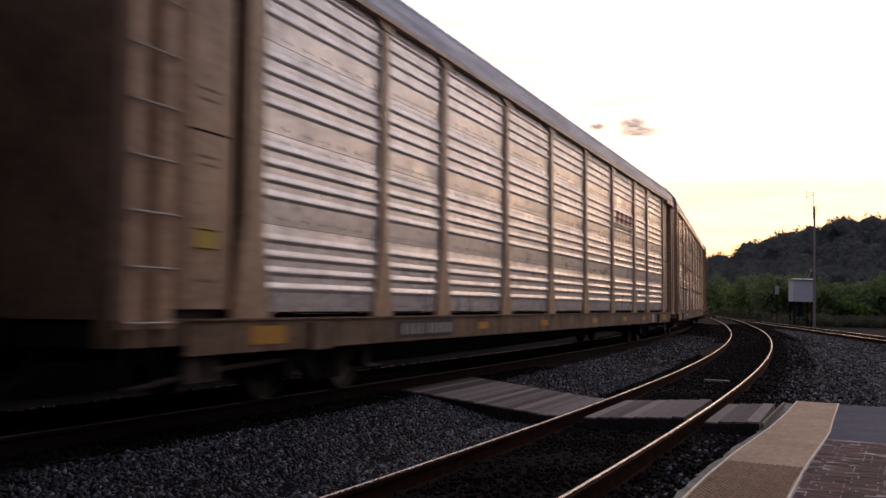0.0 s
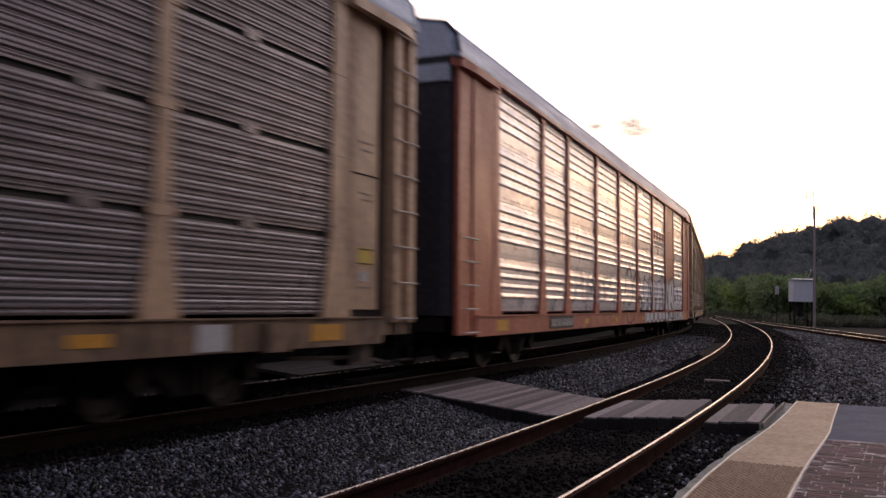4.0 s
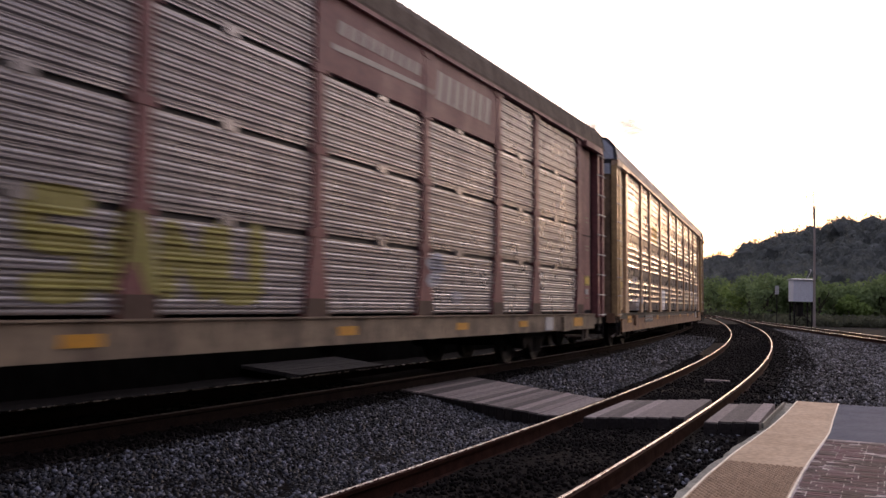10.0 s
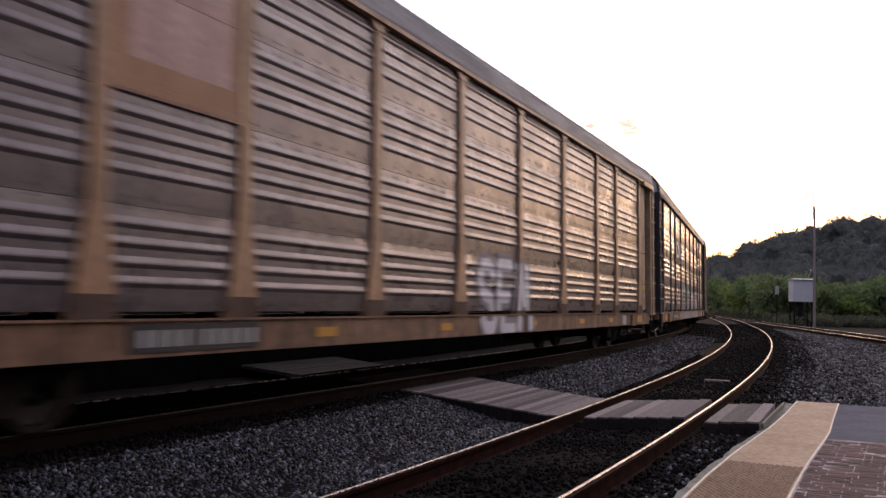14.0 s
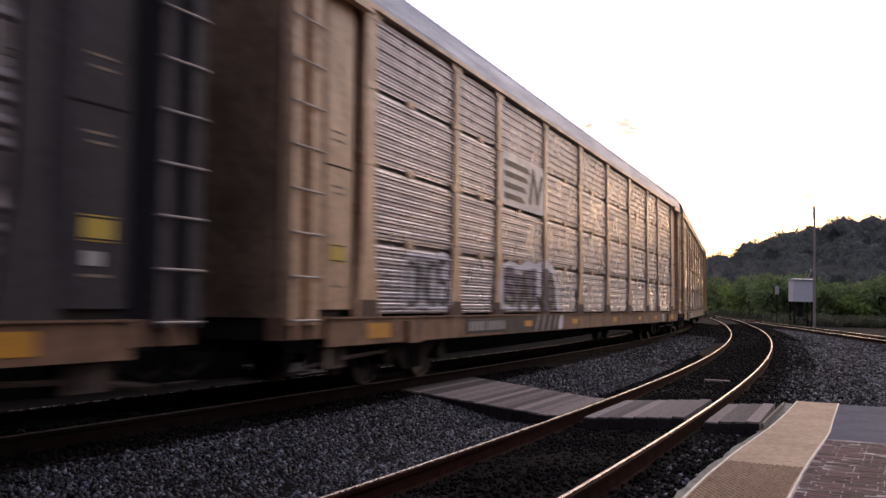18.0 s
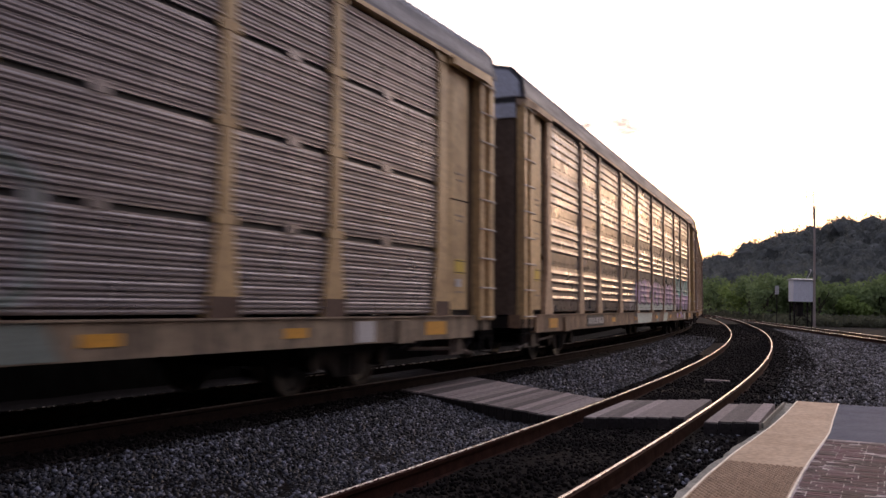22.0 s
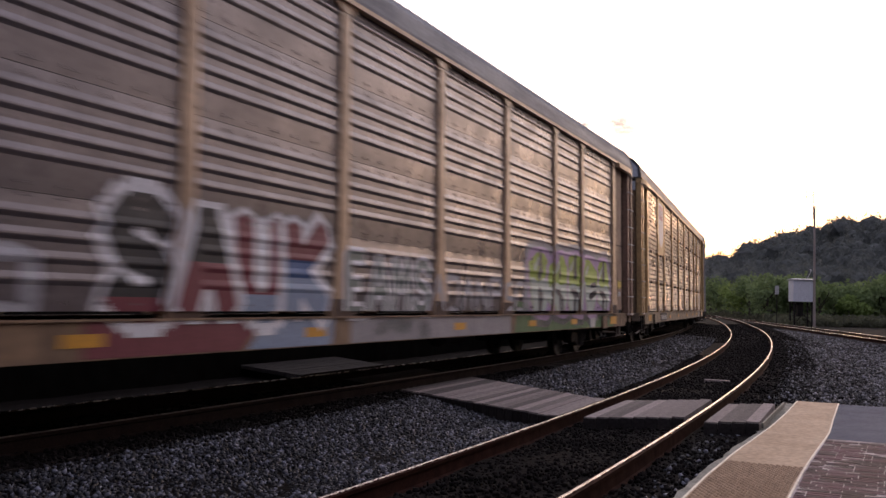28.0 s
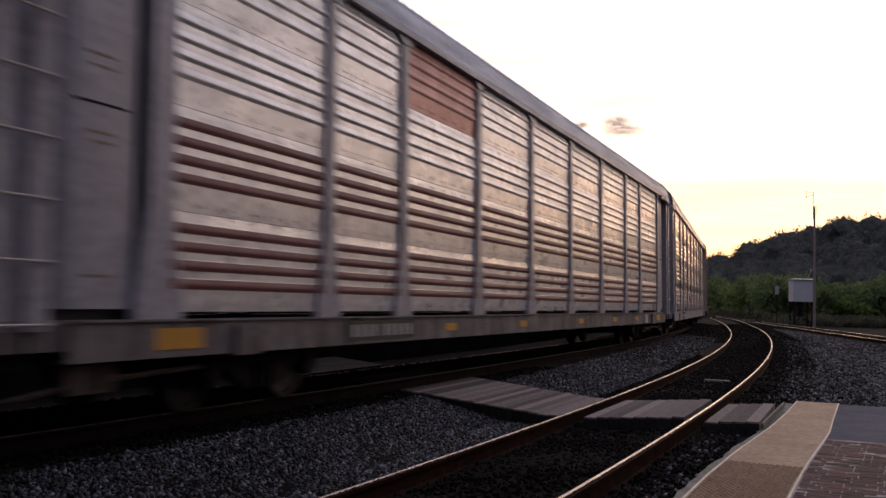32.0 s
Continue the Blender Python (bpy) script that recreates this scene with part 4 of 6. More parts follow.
B_PURPLE = tint("faded_purple_board", (0.26, 0.2, 0.23), (0.18, 0.14, 0.16), 0.6)
B_PINK = tint("faded_pink_board", (0.66, 0.43, 0.37), (0.5, 0.33, 0.27), 0.55)
B_WHITE = tint("white_board_paint", (0.9, 0.89, 0.87), (0.7, 0.67, 0.64), 0.45)
B_YELLOW = tint("ochre_board_paint", (0.62, 0.45, 0.2), (0.46, 0.33, 0.17), 0.5)
B_REDSTAIN = tint("red_stained_screen", (0.5, 0.27, 0.25), (0.4, 0.2, 0.19), 0.45, 0.5)


def boards(bays, tiers, material, label, how="ribbed"):
    return {(b, t): (material, how, label) for b in bays for t in tiers}


CARS = [
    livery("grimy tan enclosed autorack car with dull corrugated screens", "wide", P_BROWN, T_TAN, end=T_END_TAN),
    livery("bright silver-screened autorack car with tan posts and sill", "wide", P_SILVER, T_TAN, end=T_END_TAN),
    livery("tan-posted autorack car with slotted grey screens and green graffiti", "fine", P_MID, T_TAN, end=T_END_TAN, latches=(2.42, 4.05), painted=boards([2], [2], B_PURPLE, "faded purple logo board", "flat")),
    livery("orange-red autorack car with silver screens and huge white graffiti letters", "wide", P_SILVER, T_RED, end=T_NAVY, plain_end=True, painted=boards([7], [0, 1, 2, 3], T_RED, "plain orange-red panel", "flat")),
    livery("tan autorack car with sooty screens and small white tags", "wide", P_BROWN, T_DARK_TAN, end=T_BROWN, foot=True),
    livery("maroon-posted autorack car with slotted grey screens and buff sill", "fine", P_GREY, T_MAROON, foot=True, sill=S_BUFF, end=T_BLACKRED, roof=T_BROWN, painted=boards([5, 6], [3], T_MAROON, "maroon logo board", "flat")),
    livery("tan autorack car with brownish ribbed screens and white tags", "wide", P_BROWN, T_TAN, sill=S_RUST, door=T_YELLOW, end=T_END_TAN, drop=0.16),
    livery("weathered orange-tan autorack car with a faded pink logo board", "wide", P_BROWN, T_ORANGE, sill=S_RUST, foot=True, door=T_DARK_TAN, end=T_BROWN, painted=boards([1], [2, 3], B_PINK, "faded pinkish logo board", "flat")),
    livery("autorack car with near-black ends and dull ribbed screens", "wide", P_BROWN, T_NAVY, sill=S_RUST, end=T_NAVY, painted=boards([2], [2], T_NAVY, "dark logo board", "flat")),
    livery("tan autorack car with slotted blue-grey screens and a white board", "fine", P_BLUE, T_TAN, tab=T_TAN, sill=S_RUST, end=T_END_TAN, foot=True, painted=boards([2], [2], B_WHITE, "white logo board", "flat")),
    livery("yellow-buff autorack car with slotted sooty screens", "fine", P_MID, T_YELLOW, roof=M_ROOF_DARK, sill=S_BUFF, foot=True, end=T_END_TAN, painted=boards([2], [2], B_YELLOW, "buff painted screen with dark lettering")),
    livery("tan autorack car with sooty ribbed screens and pastel graffiti", "wide", P_SOOT, T_DARK_TAN, door=T_YELLOW, end=T_BROWN),
    livery("brown tan autorack car with ribbed screens and a white paint patch", "wide", P_BROWN, T_TAN, door=T_TAN, ladder=T_RUSTY, decals=((1.13, 0.2), (3.36, 0.42)), sill=S_RUST, end=T_BROWN),
    livery("brown autorack car with big outlined graffiti letters", "wide", P_BROWN, T_TAN, foot=True, door=T_RUSTY, end=T_BROWN, painted=boards([1], [2, 3], B_YELLOW, "ochre logo board with a faded round emblem", "flat")),
    livery("yellow-tan autorack car with slotted dark screens and a white emblem", "fine", P_SOOT, T_YELLOW, roof=M_ROOF_DARK, foot=True, sill=S_BUFF, end=T_END_TAN, painted=boards([1], [2, 3], B_YELLOW, "ochre logo board with a white emblem", "flat")),
    livery("slate-grey autorack car with bright screens and red-stained ribs", "wide", P_SILVER, T_SLATE, decals=(), sill=S_SLATE, end=S_SLATE, painted=boards([2], [3], B_REDSTAIN, "red-stained screen")),
    livery("grey-posted autorack car with dull ribbed screens", "wide", P_GREY, T_SLATE, end=T_BROWN),
    livery("tan autorack car at the tail of the visible train", "wide", P_BROWN, T_TAN, end=T_BROWN),
]
TRAIN = [wagon(i, c) for i, c in enumerate(CARS)]


# ---- paint sprayed and lettered on the cars ----
def spray(name, rgb):
    return mat(name, rgb, 0.55, 0, tuple(c * 0.7 for c in rgb), 0.6, 5, (2, 1, 0.6))


INK = {"white": spray("white_spray_paint", (0.93, 0.92, 0.95)), "black": spray("black_spray_paint", (0.025, 0.025, 0.03)), "green": spray("green_spray_paint", (0.07, 0.17, 0.06)), "haze": spray("thin_hazy_overpaint", (0.36, 0.34, 0.36)), "moss": spray("yellow_green_spray_paint", (0.4, 0.36, 0.1)), "rust": spray("thin_rust_drips", (0.3, 0.2, 0.15)),
       "lime": spray("lime_spray_paint", (0.4, 0.54, 0.08)), "teal": spray("teal_spray_paint", (0.2, 0.46, 0.42)), "lilac": spray("lilac_spray_paint", (0.55, 0.38, 0.6)),
       "pink": spray("pink_spray_paint", (0.68, 0.42, 0.5)), "maroon": spray("maroon_spray_paint", (0.22, 0.04, 0.06)), "blue": spray("blue_spray_paint", (0.08, 0.16, 0.36)),
       "mint": spray("pale_mint_spray_paint", (0.62, 0.7, 0.62)), "red": spray("red_lettering_paint", (0.42, 0.06, 0.05)), "orange": spray("faded_orange_board_paint", (0.5, 0.27, 0.14)), "purple": spray("dark_purple_spray_paint", (0.1, 0.07, 0.15)),
       "grey": spray("thin_grey_spray_paint", (0.5, 0.5, 0.54)), "yellow": spray("old_yellow_paint", (0.8, 0.45, 0.05)), "cream": spray("cream_lettering_paint", (0.58, 0.5, 0.44)),
       "rose": spray("faded_rose_spray_paint", (0.42, 0.27, 0.28)), "sage": spray("grey_green_spray_paint", (0.19, 0.23, 0.21)), "sky": spray("pale_blue_spray_paint", (0.3, 0.38, 0.52)),
       "rib_red": spray("dull_red_rib_colour", (0.26, 0.09, 0.085)), "smoke": spray("dark_smoky_spray_paint", (0.09, 0.085, 0.095))}


def out_of(kind, z):
    """How far the side stands out at a height."""
    if z < Z_DECK + 0.01:
        return 1.472
    tier = min(int((z - Z_DECK - 0.015) / TIER), 3)
    prof = PROFILE[kind][max(tier, 0)]
    return float(np.interp(z, [q[1] for q in prof], [q[0] for q in prof]))


def spans(poly, z):
    xs = []
    n = len(poly)
    for i in range(n):
        (x0, z0), (x1, z1) = poly[i], poly[(i + 1) % n]
        if (z0 <= z) != (z1 <= z):
            xs.append(x0 + (z - z0) / (z1 - z0) * (x1 - x0))
    xs.sort()
    return [(xs[i], xs[i + 1]) for i in range(0, len(xs) - 1, 2)]


def paint(car, kind, name, polys, ink, layer, label="", flat=None):
    """Paint film that follows the ribs, posts and sill of a car's near side."""
    g = Shape()
    root = car.parent or car
    flats = {bt for bt, b in CARS[TRAIN.index(root)].get("painted", {}).items() if b[1] == "flat"} if root in TRAIN else set()
    levels = sorted({q[1] for prof in PROFILE[kind] for q in prof} | {Z_DECK - 0.003, Z_DECK + 0.016, Z_SILL + 0.01} | {Z_SILL + 0.01 + 0.08 * i for i in range(5)})
    cuts = []
    for x in POSTS:
        cuts += [x]
    lift = 0.003 + 0.003 * layer
    for poly in polys:
        lo, hi = min(q[1] for q in poly), max(q[1] for q in poly)
        rows = sorted({max(lo, Z_SILL + 0.01), hi} | {z for z in levels if lo < z < hi})
        for z0, z1 in zip(rows, rows[1:]):
            if z1 - z0 < 1e-4 or (z0 >= Z_DECK - 0.004 and z1 <= Z_DECK + 0.066):
                continue
            e0 = (z1 - z0) * 0.02 if z0 <= lo + 1e-6 else 1e-5
            e1 = (z1 - z0) * 0.02 if z1 >= hi - 1e-6 else -1e-5
            A, B = spans(poly, z0 + e0), spans(poly, z1 - e1)
            if len(A) != len(B):
                A = B = spans(poly, (z0 + z1) / 2)
            zm = (z0 + z1) / 2
            half = 0.1 + float(np.interp(zm, [Z_DECK + 0.12, Z_DECK + 1.0], [0.15, 0.0]))
            for (a0, b0), (a1, b1) in zip(A, B):
                bounds = [-99.0]
                for x in POSTS:
                    bounds += [x - half, x + half]
                bounds.append(99.0)
                for k in range(len(bounds) - 1):
                    c0, c1 = bounds[k], bounds[k + 1]
                    if max(b0, b1) <= c0 or min(a0, a1) >= c1:
                        continue
                    p0, q0, p1, q1 = max(a0, c0), min(b0, c1), max(a1, c0), min(b1, c1)
                    if q0 <= p0 and q1 <= p1:
                        continue
                    q0, q1 = max(q0, p0), max(q1, p1)
                    if flat:
                        y0 = y1 = -flat - lift
                    elif k % 2 == 1 and zm > Z_DECK:
                        y0 = y1 = -1.454 - lift
                    elif (k // 2 - 1, int((zm - Z_DECK - 0.015) / TIER)) in flats and zm > Z_DECK:
                        y0 = y1 = -1.438 - lift
                    else:
                        y0, y1 = -out_of(kind, z0 + 1e-4) - lift, -out_of(kind, z1 - 1e-4) - lift
                    g.add([(p0, y0, z0), (q0, y0, z0), (q1, y1, z1), (p1, y1, z1)], [(0, 1, 2, 3)])
    seen, where = {}, []
    for v in g.v:
        key = tuple(round(c, 3) for c in v)
        where.append(seen.setdefault(key, len(seen)))
    g.v = [tuple(k) for k in seen]
    faces = [tuple(dict.fromkeys(where[k] for k in f)) for f in g.f]
    g.f = [f for f in faces if len(f) > 2]
    if g.f:
        return part(name, g, INK[ink], car, label)


def stroke(x0, z0, x1, z1, w, bulge=0.25):
    """A chunky spray stroke with swollen sides."""
    dx, dz = x1 - x0, z1 - z0
    n = math.hypot(dx, dz) or 1
    ux, uz = dx / n, dz / n
    px, pz = -uz * w / 2, ux * w / 2
    mx, mz = (x0 + x1) / 2, (z0 + z1) / 2
    k = 1 + bulge
    return [(x0 + px - ux * w * .1, z0 + pz - uz * w * .1), (x0 - ux * w * .28, z0 - uz * w * .28), (x0 - px - ux * w * .1, z0 - pz - uz * w * .1), (mx - px * k, mz - pz * k),
            (x1 - px + ux * w * .1, z1 - pz + uz * w * .1), (x1 + ux * w * .28, z1 + uz * w * .28), (x1 + px + ux * w * .1, z1 + pz + uz * w * .1), (mx + px * k, mz + pz * k)]


def blob(cx, cz, rx, rz, rng, n=14, rough=0.18):
    return [(cx + rx * math.cos(2 * math.pi * i / n) * (1 + rng.uniform(-rough, rough)), cz + rz * math.sin(2 * math.pi * i / n) * (1 + rng.uniform(-rough, rough))) for i in range(n)]


def wild(x0, x1, z0, z1, count, rng, fat=0.34):
    """Strokes of abstract, illegible letters filling a box; returns stroke axes."""
    w = (x1 - x0) / count
    h = z1 - z0
    axes = []
    for i in range(count):
        a, b = x0 + w * (i + 0.14), x0 + w * (i + 0.86)
        lo, hi = z0 + h * rng.uniform(0.03, 0.12), z1 - h * rng.uniform(0.02, 0.18)
        mid = (lo + hi) / 2 + h * rng.uniform(-0.1, 0.1)
        pick = rng.randrange(6)
        if pick == 0:
            axes += [(a, lo, a, hi), (b, lo, b, hi), (a, hi, b, lo)]
        elif pick == 1:
            axes += [(a, lo, a, hi), (a, hi, b, hi), (a, mid, b, mid), (b, hi, b, mid)]
        elif pick == 2:
            axes += [(a, hi, b, hi), (a, hi, a, mid), (a, mid, b, mid), (b, mid, b, lo), (b, lo, a, lo)]
        elif pick == 3:
            axes += [(a, lo, (a + b) / 2, hi), ((a + b) / 2, hi, b, lo), ((3 * a + b) / 4, mid, (a + 3 * b) / 4, mid)]
        elif pick == 4:
            axes += [(a, hi, a, lo), (a, lo, b, lo), (b, lo, b, hi)]
        else:
            axes += [(a, lo, a, hi), (a, hi, b, hi), (b, hi, b, lo), (b, lo, a, lo)]
    return axes, min(w * fat, h * 0.26)


def piece(i, x0, x1, z0, z1, count, fill, line, seed, back=None, accents=(), label="", fat=0.34):
    """One spray-painted piece: a ground cloud, outlines, fills and accents."""
    rng = random.Random(seed)
    car, kind = TRAIN[i], CARS[i]["screen"]
    if back:
        n = max(2, int((x1 - x0) / 0.9))
        paint(car, kind, "graffiti_ground", [blob(x0 + (k + 0.5) * (x1 - x0) / n, (z0 + z1) / 2 + rng.uniform(-0.1, 0.1), (x1 - x0) / n * 0.8, (z1 - z0) * 0.55, rng) for k in range(n)], back, 0)
    axes, w = wild(x0, x1, z0, z1, count, rng, fat)
    made = []
    if line:
        made.append(paint(car, kind, "graffiti_outline", [stroke(*a, w + 0.2) for a in axes], line, 1))
    fills = [fill] if isinstance(fill, str) else list(fill)
    per = max(1, len(axes) // len(fills))
    for k, ink in enumerate(fills):
        chunk = axes[k * per:(k + 1) * per] if k < len(fills) - 1 else axes[k * per:]
        made.append(paint(car, kind, "graffiti_scrawl", [stroke(*a, w) for a in chunk], ink, 2, label if k == 0 else ""))
    for k, ink in enumerate(accents):
        made.append(paint(car, kind, "graffiti_accent", [blob(rng.uniform(x0, x1), rng.uniform(z0, z1), rng.uniform(0.08, 0.2), rng.uniform(0.06, 0.16), rng, 9) for _ in range(int(4 + (x1 - x0) * 1.5))], ink, 3))
    for ob in made:
        if ob:
            tagged(ob, kind="stuff")


def swollen(cx, z0, z1, rx, rng, n=22):
    """Outline of one fat balloon letter."""
    cz, rz, tilt = (z0 + z1) / 2, (z1 - z0) / 2, rng.uniform(-0.12, 0.2)
    lobe, phase = rng.choice((2, 3, 3, 4)), rng.uniform(0, 6.28)
    out = []
    for k in range(n):
        a = 2 * math.pi * k / n
        c, d = math.cos(a), math.sin(a)
        u = math.copysign(abs(c) ** 0.6, c) * rx * (1 + 0.13 * math.sin(lobe * a + phase))
        v = math.copysign(abs(d) ** 0.6, d) * rz * (1 + 0.05 * math.sin(3 * a + phase))
        out.append((cx + u + tilt * v, max(cz + v, Z_SILL + 0.012)))
    return out


def grown(poly, d):
    cx, cz = (sum(q[k] for q in poly) / len(poly) for k in (0, 1))
    out = []
    for x, z in poly:
        r = math.hypot(x - cx, z - cz) or 1
        out.append((x + (x - cx) / r * d, max(z + (z - cz) / r * d, Z_SILL + 0.011)))
    return out


def bubble(i, x0, x1, z0, z1, count, fill, line, seed, low=None, marks="black", shine=None, edge=0.07, thick=0.09, label="", halo=None, busy=1):
    """A row of fat balloon letters, each with its outline and inner marks."""
    rng = random.Random(seed)
    car, kind = TRAIN[i], CARS[i]["screen"]
    fills = [fill] if isinstance(fill, str) else list(fill)
    lows = [low] if low is None or isinstance(low, str) else list(low)
    w, h = (x1 - x0) / count, z1 - z0
    for k in range(count):
        lo, hi = z0 + h * rng.uniform(0, 0.06), z1 - h * rng.uniform(0, 0.16)
        cx = x0 + (k + 0.5) * w
        body = swollen(cx, lo, hi, w * rng.uniform(0.5, 0.56), rng)
        up = 2 * (k % 2)
        letter = paint(car, kind, "graffiti_letter", [body], fills[k % len(fills)], 2 + up, label)
        if letter is None:
            continue
        if line:
            paint(letter, kind, "outline", [grown(body, edge)], line, 1 + up)
        if halo:
            paint(letter, kind, "halo", [grown(body, edge + 0.14)], halo, 0)
        under = lows[k % len(lows)]
        if under:
            mid = lo + h * rng.uniform(0.38, 0.52)
            tagged(paint(letter, kind, "lower_fill", [[(x, min(z, mid + 0.05 * math.sin(9 * x))) for x, z in grown(body, -0.02)]], under, 5), kind="stuff")
        if shine:
            paint(letter, kind, "shine", [stroke(cx - w * 0.3, hi - h * 0.28, cx - w * 0.02, hi - h * 0.1, 0.1)], shine, 6)
        if marks:
            t, mid = thick, (lo + hi) / 2
            axes = []
            for _ in range(busy):
                pick = rng.randrange(5)
                if pick == 0:
                    axes += [(cx - w * 0.06, mid + h * 0.05, cx - w * 0.02, mid + h * 0.2, t * 1.6), (cx + w * 0.02, lo, cx + w * 0.08, mid - h * 0.15, t)]
                elif pick == 1:
                    axes += [(cx - w * 0.2, hi, cx - w * 0.1, mid - h * 0.08, t), (cx + w * 0.18, lo, cx + w * 0.1, mid + h * 0.1, t)]
                elif pick == 2:
                    axes += [(cx + w * 0.05, mid, cx + w * 0.42, mid + h * 0.03, t), (cx - w * 0.05, mid - h * 0.2, cx + w * 0.4, mid - h * 0.12, t * 1.3)]
                elif pick == 3:
                    axes += [(cx, hi, cx + w * 0.04, mid + h * 0.15, t * 1.4), (cx, lo, cx - w * 0.05, mid - h * 0.1, t * 1.4)]
                else:
                    axes += [(cx - w * 0.05, mid + h * 0.1, cx + w * 0.03, mid + h * 0.22, t * 1.8), (cx - w * 0.3, mid - h * 0.12, cx + w * 0.2, mid - h * 0.2, t), (cx + w * 0.2, mid - h * 0.2, cx + w * 0.26, lo, t)]
            tagged(paint(letter, kind, "inner_mark", [stroke(*a) for a in axes], marks, 7), kind="stuff")



def smear(i, x0, x1, z0, z1, ink, seed, count=7):
    rng = random.Random(seed)
    axes = [(rng.uniform(x0, x1), rng.uniform(z0, z1)) for _ in range(count)]
    polys = [blob(a, b, rng.uniform(0.15, 0.4) * min(1, (x1 - x0)), rng.uniform(0.06, 0.16), rng, 11, 0.3) for a, b in axes]
    tagged(paint(TRAIN[i], CARS[i]["screen"], "paint_smear", polys, ink, 0, "old smeared spray tag"), kind="stuff")


def bars(i, x0, x1, z0, z1, n, ink, under=None, slant=0.06, flat=None):
    """Illegible lettering as upright bars, with a rule beneath."""
    w = (x1 - x0) / n
    polys = [[(x0 + w * k + w * .1, z0), (x0 + w * k + w * .8, z0), (x0 + w * k + w * .8 + slant, z1), (x0 + w * k + w * .1 + slant, z1)] for k in range(n)]
    holes = []
    paint(TRAIN[i], CARS[i]["screen"], "lettering", polys + holes, ink, 1, "worn illegible lettering", flat)
    if under:
        paint(TRAIN[i], CARS[i]["screen"], "lettering_rule", [[(x0 - .1, z0 - 0.16), (x1, z0 - 0.16), (x1, z0 - 0.08), (x0 - .1, z0 - 0.08)]], under, 1, "", flat)


def ellipse(cx, cz, rx, rz, n=24):
    return [(cx + rx * math.cos(2 * math.pi * k / n), cz + rz * math.sin(2 * math.pi * k / n)) for k in range(n)]


GLYPHS = {
    "S": [[(0.95, 0.8), (0.7, 0.97), (0.3, 0.97), (0.08, 0.78), (0.25, 0.56), (0.75, 0.46), (0.93, 0.24), (0.7, 0.03), (0.3, 0.03), (0.05, 0.2)]],
    "O": [[(0.5, 1), (0.12, 0.85), (0.05, 0.5), (0.12, 0.15), (0.5, 0), (0.88, 0.15), (0.95, 0.5), (0.88, 0.85), (0.5, 1)]],
    "U": [[(0.08, 1), (0.08, 0.25), (0.35, 0), (0.65, 0), (0.92, 0.25), (0.92, 1)]],
    "K": [[(0.08, 0), (0.08, 1)], [(0.95, 1), (0.15, 0.45), (0.95, 0)]],
    "E": [[(0.92, 1), (0.08, 1), (0.08, 0), (0.92, 0)], [(0.08, 0.5), (0.75, 0.5)]],
    "M": [[(0.05, 0), (0.15, 1), (0.5, 0.4), (0.85, 1), (0.95, 0)]],
    "R": [[(0.08, 0), (0.08, 1), (0.75, 0.97), (0.88, 0.75), (0.7, 0.52), (0.1, 0.5)], [(0.45, 0.5), (0.95, 0)]],
    "A": [[(0.03, 0), (0.5, 1), (0.97, 0)], [(0.2, 0.38), (0.8, 0.38)]],
    "N": [[(0.08, 0), (0.08, 1), (0.92, 0), (0.92, 1)]],
}


def ribbon(points, w):
    return [stroke(*a, *b, w, 0.0) for a, b in zip(points, points[1:])]


def merged(polys, lo=-9.0, hi=99.0, h=0.024):
    """The union of outlines between two heights, as thin level bands that don't overlap."""
    out = []
    z, top = max(lo, min(q[1] for p in polys for q in p), Z_SILL + 0.012), min(hi, max(q[1] for p in polys for q in p))
    while z < top - 1e-4:
        e = min(z + h, top)
        runs = []
        for a, b in sorted(ab for p in polys for ab in spans(p, (z + e) / 2)):
            if runs and a <= runs[-1][1] + 0.004:
                runs[-1][1] = max(runs[-1][1], b)
            else:
                runs.append([a, b])
        out += [[(a, z), (b, z), (b, e), (a, e)] for a, b in runs]
        z = e
    return out


def throw(i, word, x0, x1, z0, z1, bands, line, w, edge, label, lean=0.0, level=2):
    """Sprayed letters built from strokes: an outline, and a fill that changes colour with height. bands: one list of (from, to, ink) for each letter in turn."""
    car, kind = TRAIN[i], CARS[i]["screen"]
    cell = (x1 - x0) / len(word)
    for k, glyph in enumerate(word):
        place = lambda q: (x0 + cell * (k + 0.1 + 0.8 * q[0]) + lean * q[1], z0 + (z1 - z0) * q[1])
        strokes = [[place(q) for q in line_] for line_ in GLYPHS[glyph]]
        up = level + 2 * (k % 2)
        body = [p for st in strokes for p in ribbon(st, w)]
        fills = bands[k % len(bands)]
        letter = None
        for lo, hi, ink in fills:
            part_of = merged(body, lo, hi)
            if not part_of:
                continue
            ob = paint(letter or car, kind, "fill" if letter else "graffiti_letter", part_of, ink, up + 1, "" if letter else label)
            letter = letter or ob
        if letter and line:
            paint(letter, kind, "outline", merged([p for st in strokes for p in ribbon(st, w + 2 * edge)]), line, up)


def swash(i, points, w, ink, layer, label):
    tagged(paint(TRAIN[i], CARS[i]["screen"], "graffiti_swash", merged(ribbon(points, w)), ink, layer, label), kind="stuff")


def patch(i, poly, ink, label, layer=0, name="paint_patch"):
    paint(TRAIN[i], CARS[i]["screen"], name, [poly], ink, layer, label)


